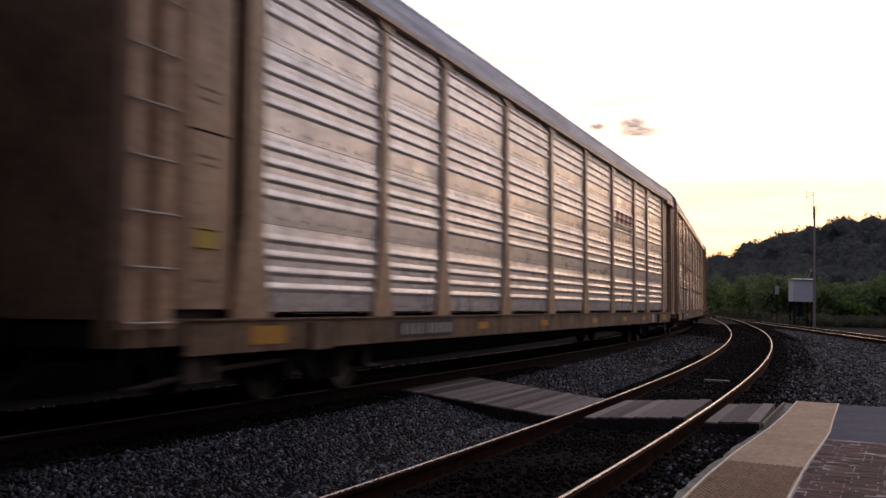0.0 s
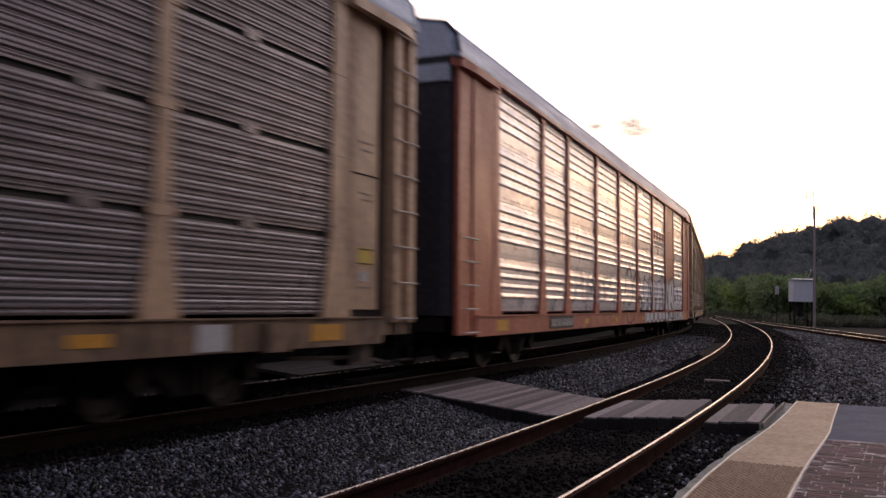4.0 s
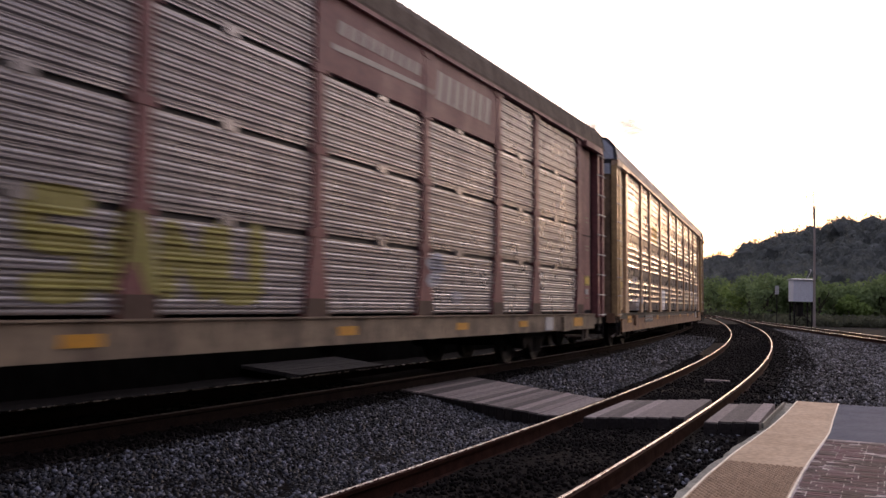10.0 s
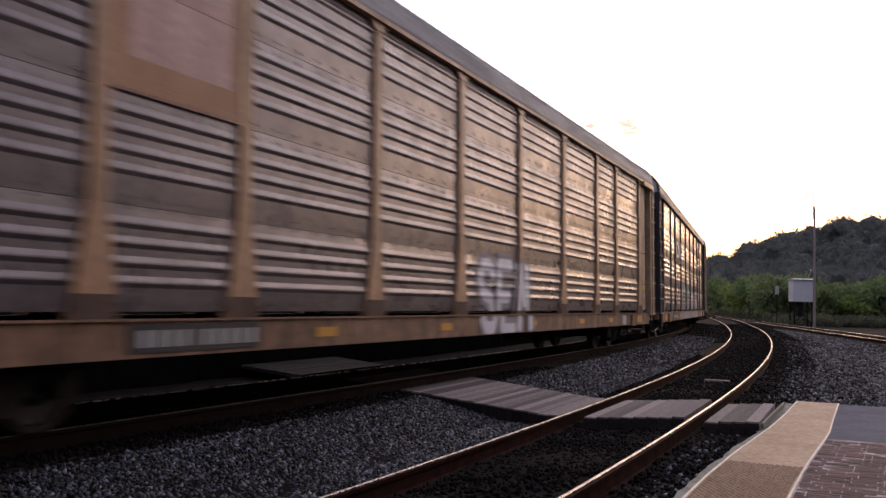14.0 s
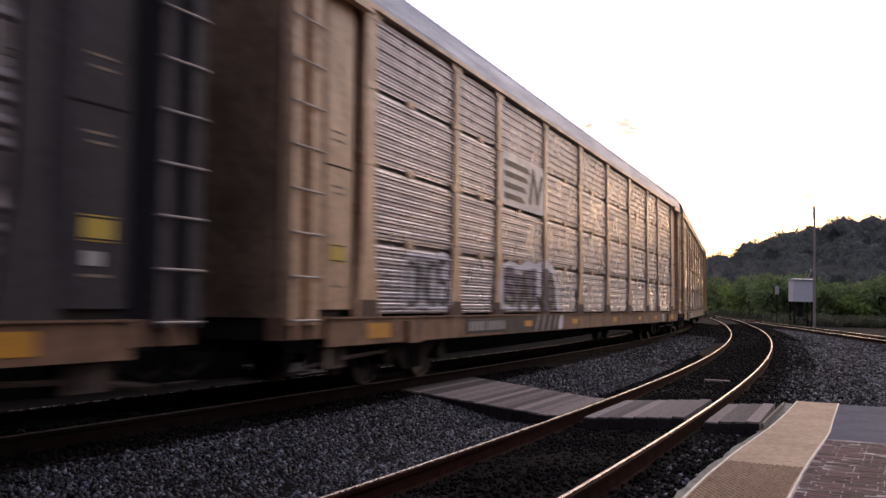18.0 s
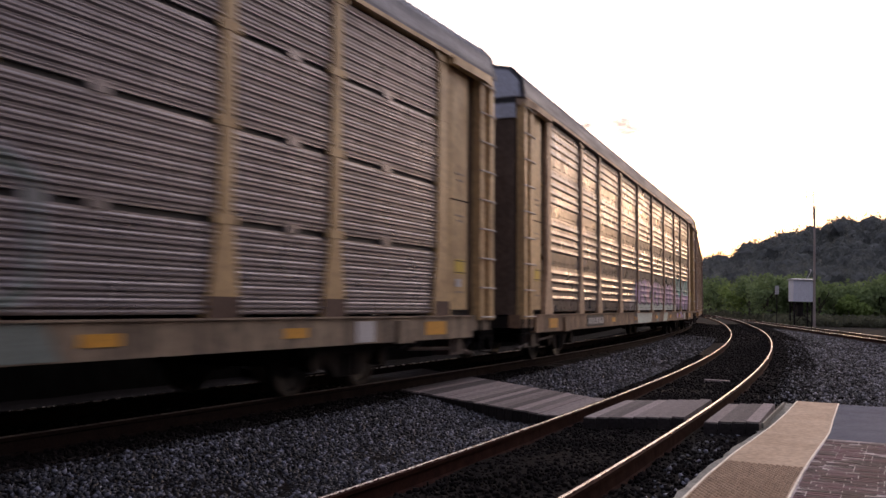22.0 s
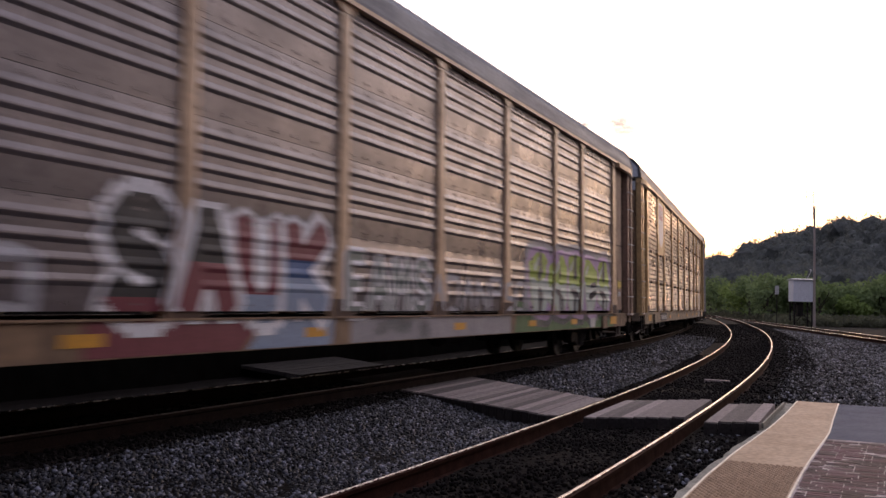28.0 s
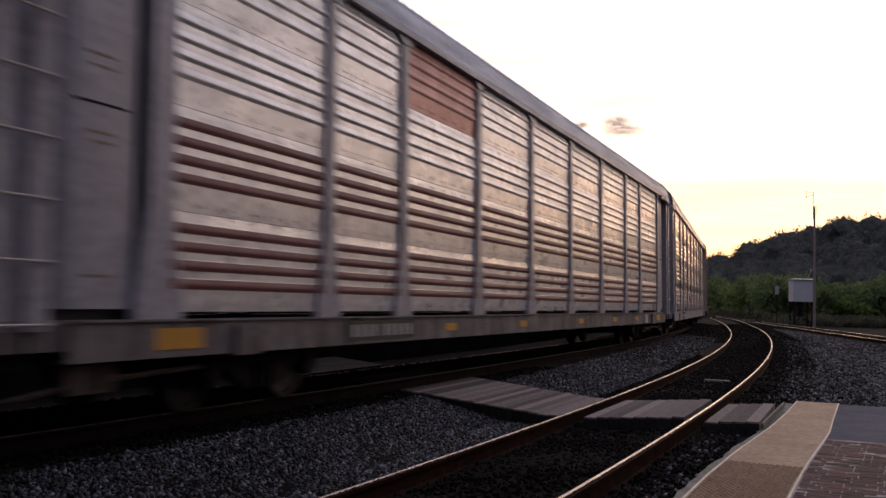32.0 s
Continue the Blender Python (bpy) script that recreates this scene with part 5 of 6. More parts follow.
# car by car, in the order in which they pass
bars(1, 4.7, 6.9, 3.42, 3.75, 4, "red", "smoke", 0.12)
swash(2, [(-12.4, 1.0), (-12.0, 1.6), (-11.6, 1.85), (-11.1, 1.75), (-10.8, 1.0)], 0.42, "green", 0, "green sprayed arch")
swash(2, [(-11.75, 1.0), (-11.55, 1.5), (-11.25, 1.6), (-11.1, 1.0)], 0.24, "lime", 1, "lime stroke inside the arch")
swash(2, [(-12.3, 1.35), (-11.5, 1.3), (-10.9, 1.0)], 0.22, "smoke", 2, "dark shadow stroke")
swash(2, [(-10.9, 2.15), (-10.5, 2.05), (-10.25, 1.7), (-10.3, 1.0)], 0.24, "sage", 0, "dark green stroke")
swash(2, [(-9.95, 0.7), (-9.85, 1.85)], 0.26, "haze", 1, "pale upright stroke")
swash(2, [(-9.75, 1.0), (-9.6, 1.7)], 0.16, "lilac", 2, "faded lilac stroke")
swash(2, [(-9.1, 2.15), (-8.95, 1.6), (-9.0, 1.0)], 0.24, "teal", 0, "teal stroke")
swash(2, [(-9.2, 1.78), (-8.3, 1.82), (-7.5, 1.62), (-7.0, 1.25), (-6.75, 0.99)], 0.12, "smoke", 1, "dark curved outline")
swash(2, [(-8.5, 1.62), (-7.7, 1.5), (-7.25, 1.2), (-7.05, 0.99)], 0.22, "teal", 0, "teal curved band")
swash(2, [(-8.7, 1.35), (-8.2, 1.3), (-7.8, 0.99)], 0.1, "smoke", 1, "dark inner curve")
swash(2, [(-8.3, 0.68), (-8.2, 1.15)], 0.3, "haze", 1, "pale stroke")
smear(2, -7.1, -4.2, 1.0, 2.0, "haze", 33, 10)
paint(TRAIN[2], "fine", "graffiti_ring", [ellipse(-2.5, 1.1, 0.65, 0.5)], "haze", 1, "thin pale edge round the sprayed ball")
paint(TRAIN[2], "fine", "graffiti_ball", [ellipse(-2.5, 1.08, 0.6, 0.45)], "black", 2, "round dark spray-painted ball")
swash(2, [(-3.1, 1.5), (-2.85, 1.72), (-2.5, 1.74), (-2.2, 1.62), (-1.95, 1.45)], 0.12, "white", 3, "white arc sprayed over the ball")
swash(2, [(-2.95, 1.28), (-2.65, 1.38), (-2.45, 1.36)], 0.14, "haze", 4, "pale wedge across the ball")
swash(2, [(-3.0, 1.42), (-2.8, 1.52), (-2.5, 1.5)], 0.1, "smoke", 3, "dark stroke above the ball")
paint(TRAIN[2], "fine", "graffiti_tag", [ellipse(-3.55, 1.06, 0.24, 0.4)], "haze", 1, "pale edge of a small sprayed mark")
paint(TRAIN[2], "fine", "graffiti_tag", [ellipse(-3.55, 1.1, 0.2, 0.36)], "green", 2, "small dark green spray-painted mark")
swash(2, [(-3.95, 0.98), (-3.85, 1.4)], 0.26, "haze", 1, "pale smear over the post foot")
smear(2, -3.4, -1.3, 1.5, 2.1, "grey", 34, 8)
patch(2, [(-10.3, 0.63), (-9.4, 0.63), (-9.5, 0.95), (-10.4, 0.95)], "sage", "grey-green paint on the sill")
bars(2, -7.0, -4.6, 3.5, 3.72, 11, "cream", flat=1.438)
bars(2, -6.8, -5.0, 3.1, 3.32, 8, "cream", flat=1.438)
bars(3, 4.5, 6.9, 3.42, 3.75, 4, "red", "smoke", 0.12)
patch(3, [(2.5, 0.97), (8.9, 0.97), (8.8, 1.8), (6.4, 1.9), (2.6, 1.95)], "white", "white paint sprayed under the letters", 0, "white_ground")
patch(3, [(2.6, 0.632), (11.5, 0.632), (11.6, 0.95), (2.4, 0.95)], "white", "white paint along the sill", 0, "white_sill_paint")
bubble(3, 2.6, 6.9, 0.632, 2.2, 5, "white", "black", 40, thick=0.1, edge=0.07, busy=2, label="huge white graffiti letter outlined in black")
bubble(3, 6.8, 9.0, 0.632, 2.2, 2, "white", "black", 44, thick=0.1, edge=0.06, busy=2, label="huge white graffiti letter outlined in black")
bubble(3, 9.0, 11.5, 0.632, 1.98, 5, "white", "black", 45, thick=0.08, edge=0.04, label="white graffiti letter outlined in black")
swash(3, [(-0.5, 1.5), (-0.3, 2.05), (0.2, 2.3), (0.6, 2.0), (0.7, 1.4)], 0.09, "smoke", 1, "thin dark arch")
swash(3, [(0.9, 1.9), (1.3, 2.2), (1.8, 2.15), (2.1, 1.8)], 0.1, "smoke", 1, "thin dark arch")
swash(3, [(1.4, 1.3), (1.9, 1.45), (2.3, 1.3), (2.3, 1.05), (1.9, 1.0)], 0.14, "black", 1, "black hooked stroke")
swash(3, [(-0.6, 0.9), (-0.4, 0.68), (0.1, 0.66), (0.5, 0.8)], 0.08, "maroon", 1, "dark loop on the sill")
piece(3, -6.5, -2.0, 1.2, 2.0, 7, "grey", None, 42, None, (), "thin grey scribble", 0.1)
piece(4, -4.1, -2.5, 1.08, 1.75, 3, "grey", None, 43, "grey", (), "small pale tag", 0.3)
piece(4, -1.1, 0.7, 1.1, 2.1, 2, "white", None, 44, None, (), "small white tag", 0.42)
smear(4, 9.4, 12.0, 1.1, 2.0, "grey", 45, 9)
piece(5, -11.9, -9.7, 1.1, 2.1, 4, "smoke", None, 46, None, (), "dark spray tags", 0.2)
smear(5, -10.7, -8.2, 1.1, 2.0, "grey", 47, 9)
piece(5, -2.7, 0.4, 1.15, 1.95, 4, "moss", None, 48, None, (), "faded yellow-green tag", 0.3)
smear(5, 4.5, 6.5, 1.2, 1.9, "grey", 49, 5)
bars(5, 1.8, 4.1, 4.42, 4.6, 9, "cream", None, 0.05, 1.438)
bars(5, 4.6, 6.8, 4.2, 4.65, 7, "cream", None, 0.08, 1.438)
paint(TRAIN[5], "fine", "lettering_rule", [[(1.7, 4.2), (4.5, 4.25), (4.5, 4.32), (1.7, 4.28)]], "cream", 1, "pale painted swash line", 1.438)
paint(TRAIN[6], "wide", "paint_patch", [[(-4.1, 1.0), (-2.8, 1.0), (-2.8, 1.74), (-4.1, 1.74)]], "white", 0, "square patch of pale paint")
smear(6, -10.9, -9.3, 1.0, 1.95, "grey", 50, 8)
smear(6, 8.0, 11.8, 1.1, 2.3, "grey", 51, 9)
bars(6, -6.7, -5.2, 3.45, 3.85, 3, "yellow", "yellow", 0.1)
b0, b1, z0, z1 = POSTS[1] + 0.11, POSTS[2] - 0.11, Z_DECK + 2 * TIER + 0.03, Z_DECK + 4 * TIER - 0.06
for edge in ([(b0, z0), (b1, z0), (b1, z0 + 0.3), (b0, z0 + 0.3)], [(b0, z0 + 0.3), (b0 + 0.2, z0 + 0.3), (b0 + 0.2, z1), (b0, z1)], [(b1 - 0.14, z0 + 0.3), (b1, z0 + 0.3), (b1, z1), (b1 - 0.14, z1)]):
    paint(TRAIN[7], "wide", "board_border", [edge], "orange", 1, "faded orange border of the logo board", 1.438)
throw(7, "SEM", -0.75, 2.05, 0.7, 1.85, [[(0, 9, "white")]], "haze", 0.22, 0.1, "white spray-painted block letter")
paint(TRAIN[8], "wide", "logo_loop", [stroke(-6.7, 3.2, -6.7, 3.75, 0.14, 0), stroke(-6.7, 3.22, -5.9, 3.22, 0.14, 0), stroke(-6.7, 3.74, -5.9, 3.74, 0.14, 0), stroke(-5.8, 3.2, -5.8, 3.75, 0.14, 0), stroke(-5.8, 3.72, -5.1, 3.24, 0.14, 0), stroke(-5.1, 3.2, -5.1, 3.75, 0.14, 0)], "white", 1, "white looping logo stripe", 1.438)
patch(8, [(-5.3, 0.632), (-3.8, 0.632), (-4.0, 0.95), (-5.3, 0.95)], "rose", "faded rose paint on the sill")
patch(8, [(-3.7, 0.632), (0.9, 0.632), (0.9, 0.95), (-3.9, 0.95)], "haze", "thin pale paint along the sill", 0, "sill_smear")
swash(8, [(-4.5, 0.99), (-4.45, 1.5), (-4.2, 2.05), (-3.0, 2.2)], 0.3, "rose", 0, "rose edge of the painted word")
throw(8, "SOUR", -4.2, 0.9, 0.99, 2.02, [[(0, 1.16, "rose"), (1.16, 1.34, "haze"), (1.34, 1.6, "smoke"), (1.6, 1.8, "sky"), (1.8, 9, "rose")], [(0, 1.2, "sky"), (1.2, 1.45, "haze"), (1.45, 1.7, "sage"), (1.7, 9, "teal")]], "haze", 0.3, 0.07, "faded pale graffiti letter")
swash(8, [(-1.0, 1.75), (-0.6, 1.88), (-0.35, 1.62), (-0.6, 1.42)], 0.17, "smoke", 8, "dark stroke over the faded letters")
swash(8, [(-1.5, 1.18), (-1.0, 1.22), (-0.6, 1.05)], 0.16, "black", 8, "black stroke over the faded letters")
swash(8, [(0.0, 1.98), (0.12, 1.55), (0.5, 1.3)], 0.13, "smoke", 8, "dark stroke over the faded letters")
swash(8, [(-3.6, 1.3), (-3.0, 1.7), (-2.4, 1.3), (-2.0, 1.75)], 0.15, "smoke", 8, "dark stroke over the faded letters")
paint(TRAIN[8], "wide", "paint_patch", [[(1.5, 0.98), (4.2, 0.98), (4.15, 1.86), (3.8, 1.92), (3.5, 1.84), (3.1, 1.95), (2.7, 1.9), (2.35, 1.96), (2.25, 1.72), (1.9, 1.66), (1.6, 1.7)]], "grey", 0, "pale overpainted block with drips")
paint(TRAIN[8], "wide", "paint_patch", [[(4.6, 0.98), (7.0, 0.98), (6.9, 1.45), (6.3, 1.7), (5.7, 1.5), (5.1, 1.78), (4.6, 1.5)]], "haze", 0, "thin pale overpainted block")
patch(8, [(-1.6, 0.64), (-0.4, 0.64), (-0.5, 0.92), (-1.5, 0.9)], "teal", "dull teal paint on the sill", 1)
paint(TRAIN[8], "wide", "sill_smear", [[(1.4, 0.6), (6.6, 0.62), (6.7, 0.93), (1.3, 0.93)]], "haze", 0, "thin pale paint along the sill")
for k in range(11):
    swash(8, [(1.7 + k * 0.5, 1.02), (1.72 + k * 0.5, 1.45 + 0.17 * (k % 3))], 0.2 + 0.08 * (k % 2), "white" if k % 3 == 1 else "haze", 1, "thin pale overpaint stroke")
smear(8, 1.8, 4.1, 1.0, 1.9, "rust", 54, 8)
paint(TRAIN[9], "fine", "logo_stripe", [[(-6.9, 3.05 + k * 0.2), (-5.7 + k * 0.12, 3.05 + k * 0.2), (-5.9 + k * 0.12, 3.15 + k * 0.2), (-6.95, 3.15 + k * 0.2)] for k in range(4)] + [stroke(-5.4, 3.1, -5.2, 3.75, 0.14, 0), stroke(-5.2, 3.75, -4.9, 3.15, 0.14, 0), stroke(-4.9, 3.15, -4.6, 3.7, 0.14, 0)], "black", 1, "black striped logo shape", 1.438)
piece(9, -11.0, -9.5, 1.1, 1.8, 4, "smoke", "white", 55, None, (), "dark scrawled tags", 0.2)
patch(9, [(-8.4, 0.66), (-7.15, 0.66), (-7.1, 0.86), (-8.35, 0.86)], "smoke", "dark tag painted on the sill")
swash(9, [(-8.25, 0.72), (-8.0, 0.81), (-7.8, 0.7), (-7.6, 0.82), (-7.4, 0.72), (-7.2, 0.8)], 0.05, "haze", 1, "pale scribble on the sill")
patch(9, [(-7.1, 0.632), (-3.35, 0.632), (-3.2, 0.955), (-7.1, 0.955)], "black", "black paint along the sill")
swash(9, [(-7.05, 1.1), (-7.15, 1.4), (-7.0, 1.72), (-6.5, 1.84), (-5.9, 1.78), (-5.4, 1.9), (-4.9, 1.84), (-4.3, 1.97), (-3.75, 1.88), (-3.45, 1.55), (-3.4, 1.2), (-3.2, 1.0), (-3.25, 0.7)], 0.2, "white", 0, "white cloudy edge round the painted word")
swash(9, [(-7.0, 1.12), (-6.4, 1.04), (-5.9, 1.1), (-5.3, 1.02), (-4.8, 1.1)], 0.1, "white", 4, "white lower edge of the painted word")
patch(9, [(-7.0, 0.97), (-3.4, 0.97), (-3.5, 1.5), (-3.8, 1.8), (-4.3, 1.88), (-4.9, 1.76), (-5.4, 1.82), (-5.9, 1.7), (-6.5, 1.76), (-6.95, 1.65), (-7.05, 1.3)], "purple", "dark purple ground of the painted word", 1, "purple_ground")
throw(9, "SARO", -7.0, -3.6, 1.1, 1.7, [[(0, 1.3, "black"), (1.3, 9, "purple")], [(0, 9, "black")]], "haze", 0.2, 0.05, "dark purple graffiti letter with a pale edge")
patch(9, [(-4.95, 1.3), (-4.65, 1.3), (-4.6, 1.86), (-4.95, 1.88)], "white", "white smear over the post", 7)
for k in range(4):
    swash(9, [(-5.1 + 0.42 * k, 0.65), (-4.9 + 0.42 * k, 0.93)], 0.1, "haze", 1, "pale slanting stroke on the sill")
swash(9, [(-3.42, 0.66), (-3.25, 0.94)], 0.2, "white", 1, "white stroke ending the painted word")
bars(10, -6.6, -4.8, 3.25, 3.75, 3, "smoke", "smoke", 0.08)
throw(10, "MERO", -4.2, 0.7, 1.1, 2.0, [[(0, 9, "haze")]], None, 0.2, 0.0, "thin whitish scrawled letter")
smear(10, -3.8, 0.8, 1.1, 1.95, "haze", 57, 10)
piece(10, -12.0, -8.0, 1.1, 2.0, 6, "smoke", None, 58, None, (), "dark scrawl", 0.2)
throw(10, "ROSO", 1.3, 5.1, 1.05, 2.2, [[(0, 9, "sage")]], "haze", 0.12, 0.06, "thin pale green letter")
patch(10, [(1.2, 0.632), (5.2, 0.632), (5.0, 0.95), (1.0, 0.95)], "sage", "grey-green paint on the sill")
swash(11, [(-2.7, 1.1), (-2.3, 1.35), (-2.05, 1.7)], 0.3, "haze", 0, "pale sprayed edge")
swash(11, [(-2.2, 0.66), (-2.0, 1.05), (-1.8, 1.3)], 0.26, "smoke", 1, "dark stroke")
patch(11, [(-2.0, 0.97), (7.2, 0.97), (7.2, 1.3), (4.0, 1.36), (-1.8, 1.4)], "mint", "pale mint ground under the letters")
bubble(11, -1.75, 7.3, 1.2, 2.02, 9, ("lilac", "lilac", "pink"), "smoke", 61, None, "smoke", "haze", edge=0.05, thick=0.1, busy=2, label="lilac graffiti letter over mint")
patch(11, [(-1.75, 0.632), (0.9, 0.632), (1.1, 0.95), (-1.9, 0.95)], "mint", "mint paint on the sill")
patch(11, [(2.0, 0.632), (2.6, 0.632), (2.8, 0.95), (2.2, 0.95)], "sage", "grey-green paint on the sill")
patch(11, [(3.6, 0.632), (4.6, 0.632), (5.0, 0.95), (4.0, 0.95)], "mint", "mint paint on the sill")
smear(11, 7.6, 9.4, 0.7, 0.9, "lilac", 72, 6)
bubble(11, 7.4, 11.7, 0.97, 2.35, 5, "teal", "smoke", 62, "lilac", "smoke", "mint", thick=0.13, label="teal graffiti letter on lilac")
patch(12, [(-12.0, 0.98), (-9.5, 0.98), (-9.5, 1.85), (-11.8, 1.95)], "haze", "rough patch of pale overpaint")
patch(12, [(-9.7, 0.97), (-8.65, 0.97), (-8.75, 1.35), (-9.05, 1.7), (-9.3, 1.9), (-9.5, 1.6)], "white", "white splash over the post", 1)
bars(12, -6.9, -5.2, 3.4, 3.85, 3, "yellow", "yellow", 0.1)
patch(13, [(-5.6, 0.632), (-3.5, 0.632), (-3.1, 0.95), (-5.6, 0.95)], "maroon", "maroon paint on the sill")
patch(13, [(-3.4, 0.632), (-1.75, 0.632), (-1.7, 0.95), (-3.05, 0.95)], "sky", "pale blue paint on the sill")
throw(13, "SAUK", -5.35, -1.75, 1.06, 1.95, [[(0, 1.15, "maroon"), (1.15, 9, "black")], [(0, 1.5, "maroon"), (1.5, 9, "black")], [(0, 1.2, "sky"), (1.2, 9, "maroon")], [(0, 1.4, "sky"), (1.4, 1.6, "blue"), (1.6, 9, "maroon")]], "white", 0.32, 0.13, "bold dark graffiti letter outlined in white")
throw(13, "EAMS", -1.45, 1.15, 1.02, 1.72, [[(0, 9, "sage")]], "white", 0.11, 0.06, "sage graffiti letter edged in white")
patch(13, [(-1.3, 0.632), (4.4, 0.632), (4.4, 0.95), (-1.3, 0.95)], "haze", "thin pale paint along the sill", 0, "sill_smear")
smear(13, -1.2, 1.2, 0.7, 0.9, "sage", 81, 6)
piece(13, 1.0, 6.0, 1.0, 1.6, 8, "grey", None, 65, None, (), "thin pale tags", 0.14)
paint(TRAIN[13], "wide", "green_band", [[(4.6, 0.632), (11.9, 0.632), (11.8, 1.1), (4.8, 1.2)]], "green", 0, "broad green band sprayed along the sill")
bubble(13, 5.6, 11.7, 0.97, 2.3, 5, "lime", "lilac", 66, "mint", "smoke", "mint", edge=0.13, thick=0.11, busy=2, halo="haze", label="lime and cream graffiti letter")
piece(13, -8.6, -6.0, 1.0, 1.5, 4, "grey", None, 67, None, (), "pale tag", 0.2)
paint(TRAIN[13], "wide", "emblem", [ellipse(-8.2, 3.75, 0.62, 0.55)], "smoke", 0, "faded dark round emblem", 1.438)
paint(TRAIN[13], "wide", "emblem_ring", [ellipse(-8.2, 3.6, 0.42, 0.3)], "yellow", 1, "", 1.438)
paint(TRAIN[14], "fine", "emblem", [[(-8.95, 4.72), (-7.65, 4.72), (-7.54, 4.1), (-7.58, 3.65), (-7.86, 3.32), (-8.28, 3.18), (-8.7, 3.32), (-8.98, 3.65), (-9.02, 4.1)]], "white", 0, "white shield-shaped emblem", 1.438)
paint(TRAIN[14], "fine", "emblem_band", [[(-8.83, 4.66), (-7.77, 4.66), (-7.74, 4.15), (-8.86, 4.15)]], "pink", 1, "faded pink band of the emblem", 1.438)
bars(14, -8.75, -7.85, 4.3, 4.5, 5, "white", None, 0.0, 1.442)
for k in range(2):
    for r in range(4):
        zr = Z_DECK + 0.015 + k * TIER + 0.255 + r * 0.172
        # dull red band over each rib of the two lower tiers
        paint(TRAIN[15], "wide", "rib_stain", [[(a + 0.12, zr + 0.002), (b - 0.12, zr + 0.002), (b - 0.12, zr + 0.1), (a + 0.12, zr + 0.1)] for a, b in zip(POSTS, POSTS[1:])], "rib_red", 0, "dull red band along a rib")
smear(16, -6, 2, 1.0, 1.8, "grey", 70, 8)



# ---- wooded hill, trees, pole and cabinet beyond the tracks ----
def leaves(centres, radii, counts, size, seed, flat=0.85, fill=0.35):
    """Crowns of many small leaf clumps: arrays of crown centres, radii (x, y, z) and clump counts."""
    rng = np.random.default_rng(seed)
    C = np.repeat(centres, counts, axis=0)
    R = np.repeat(radii, counts, axis=0)
    n = len(C)
    d = rng.normal(size=(n, 3))
    d /= np.linalg.norm(d, axis=1)[:, None]
    lump = 0.8 + 0.35 * np.sin(d[:, :1] * 5 + C[:, :1]) * np.cos(d[:, 1:2] * 4 + C[:, 1:2])
    P = C + d * R * (rng.random((n, 1)) ** fill) * lump
    u = rng.normal(size=(n, 3))
    u /= np.linalg.norm(u, axis=1)[:, None]
    w = np.cross(u, rng.normal(size=(n, 3)))
    w /= np.linalg.norm(w, axis=1)[:, None]
    z = size * rng.uniform(0.5, 1.3, (n, 1))
    u, w = u * z, w * z * flat
    V = np.stack([P - u, P - w * 0.7, P + u, P + w], 1).reshape(-1, 3)
    return V, [(4 * i, 4 * i + 1, 4 * i + 2, 4 * i + 3) for i in range(n)]


def plain_mesh(name, V, F, material):
    me = bpy.data.meshes.new(name)
    me.from_pydata(V.tolist() if hasattr(V, "tolist") else V, [], F)
    me.materials.append(material)
    return me


def ridge(az):
    """Height of the hill's bare crest by bearing (degrees right of +y)."""
    # right of 28.5 degrees the crest is unseen, raised to block low sky reflections
    return float(np.interp(az, [-40, 5, 12, 15.8, 17.6, 20.5, 22.3, 24.4, 26, 28.5, 34, 45, 60, 90, 130], [3, 5, 8, 11, 16.5, 24.5, 27, 31, 32, 31, 26, 38, 62, 72, 60]))


def hill_height(az, r):
    f = min(max((r - 250) / 200, 0), 1)
    f = f * f * (3 - 2 * f)
    return ridge(az) * f - max(r - 470, 0) * 0.05 - 0.5 + 1.5 * noise.noise((az * 0.7, r * 0.02, 3))


def canopies(centres, radii, seed):
    """Closed, lumpy crowns of far trees, one rounded mass with billows for each."""
    ball = bmesh.new()
    bmesh.ops.create_icosphere(ball, subdivisions=2, radius=1.0)
    D = np.array([v.co[:] for v in ball.verts])
    tris = np.array([[v.index for v in f.verts] for f in ball.faces])
    ball.free()
    keep = np.where(D[tris].mean(1)[:, 2] > -0.55)[0]
    tris = tris[keep]
    rng = np.random.default_rng(seed)
    V, F = [], []
    for k, (c, r) in enumerate(zip(centres, radii)):
        bumps = rng.normal(size=(16, 3))
        bumps /= np.linalg.norm(bumps, axis=1)[:, None]
        billow = np.max(np.clip((D @ bumps.T - 0.72) / 0.28, 0, 1) ** 0.5, axis=1)
        V.append(c + D * r * (0.5 + 0.25 * billow + rng.uniform(-0.08, 0.08, len(D)))[:, None])
        F.append(tris + k * len(D))
    return np.concatenate(V), np.concatenate(F).tolist()


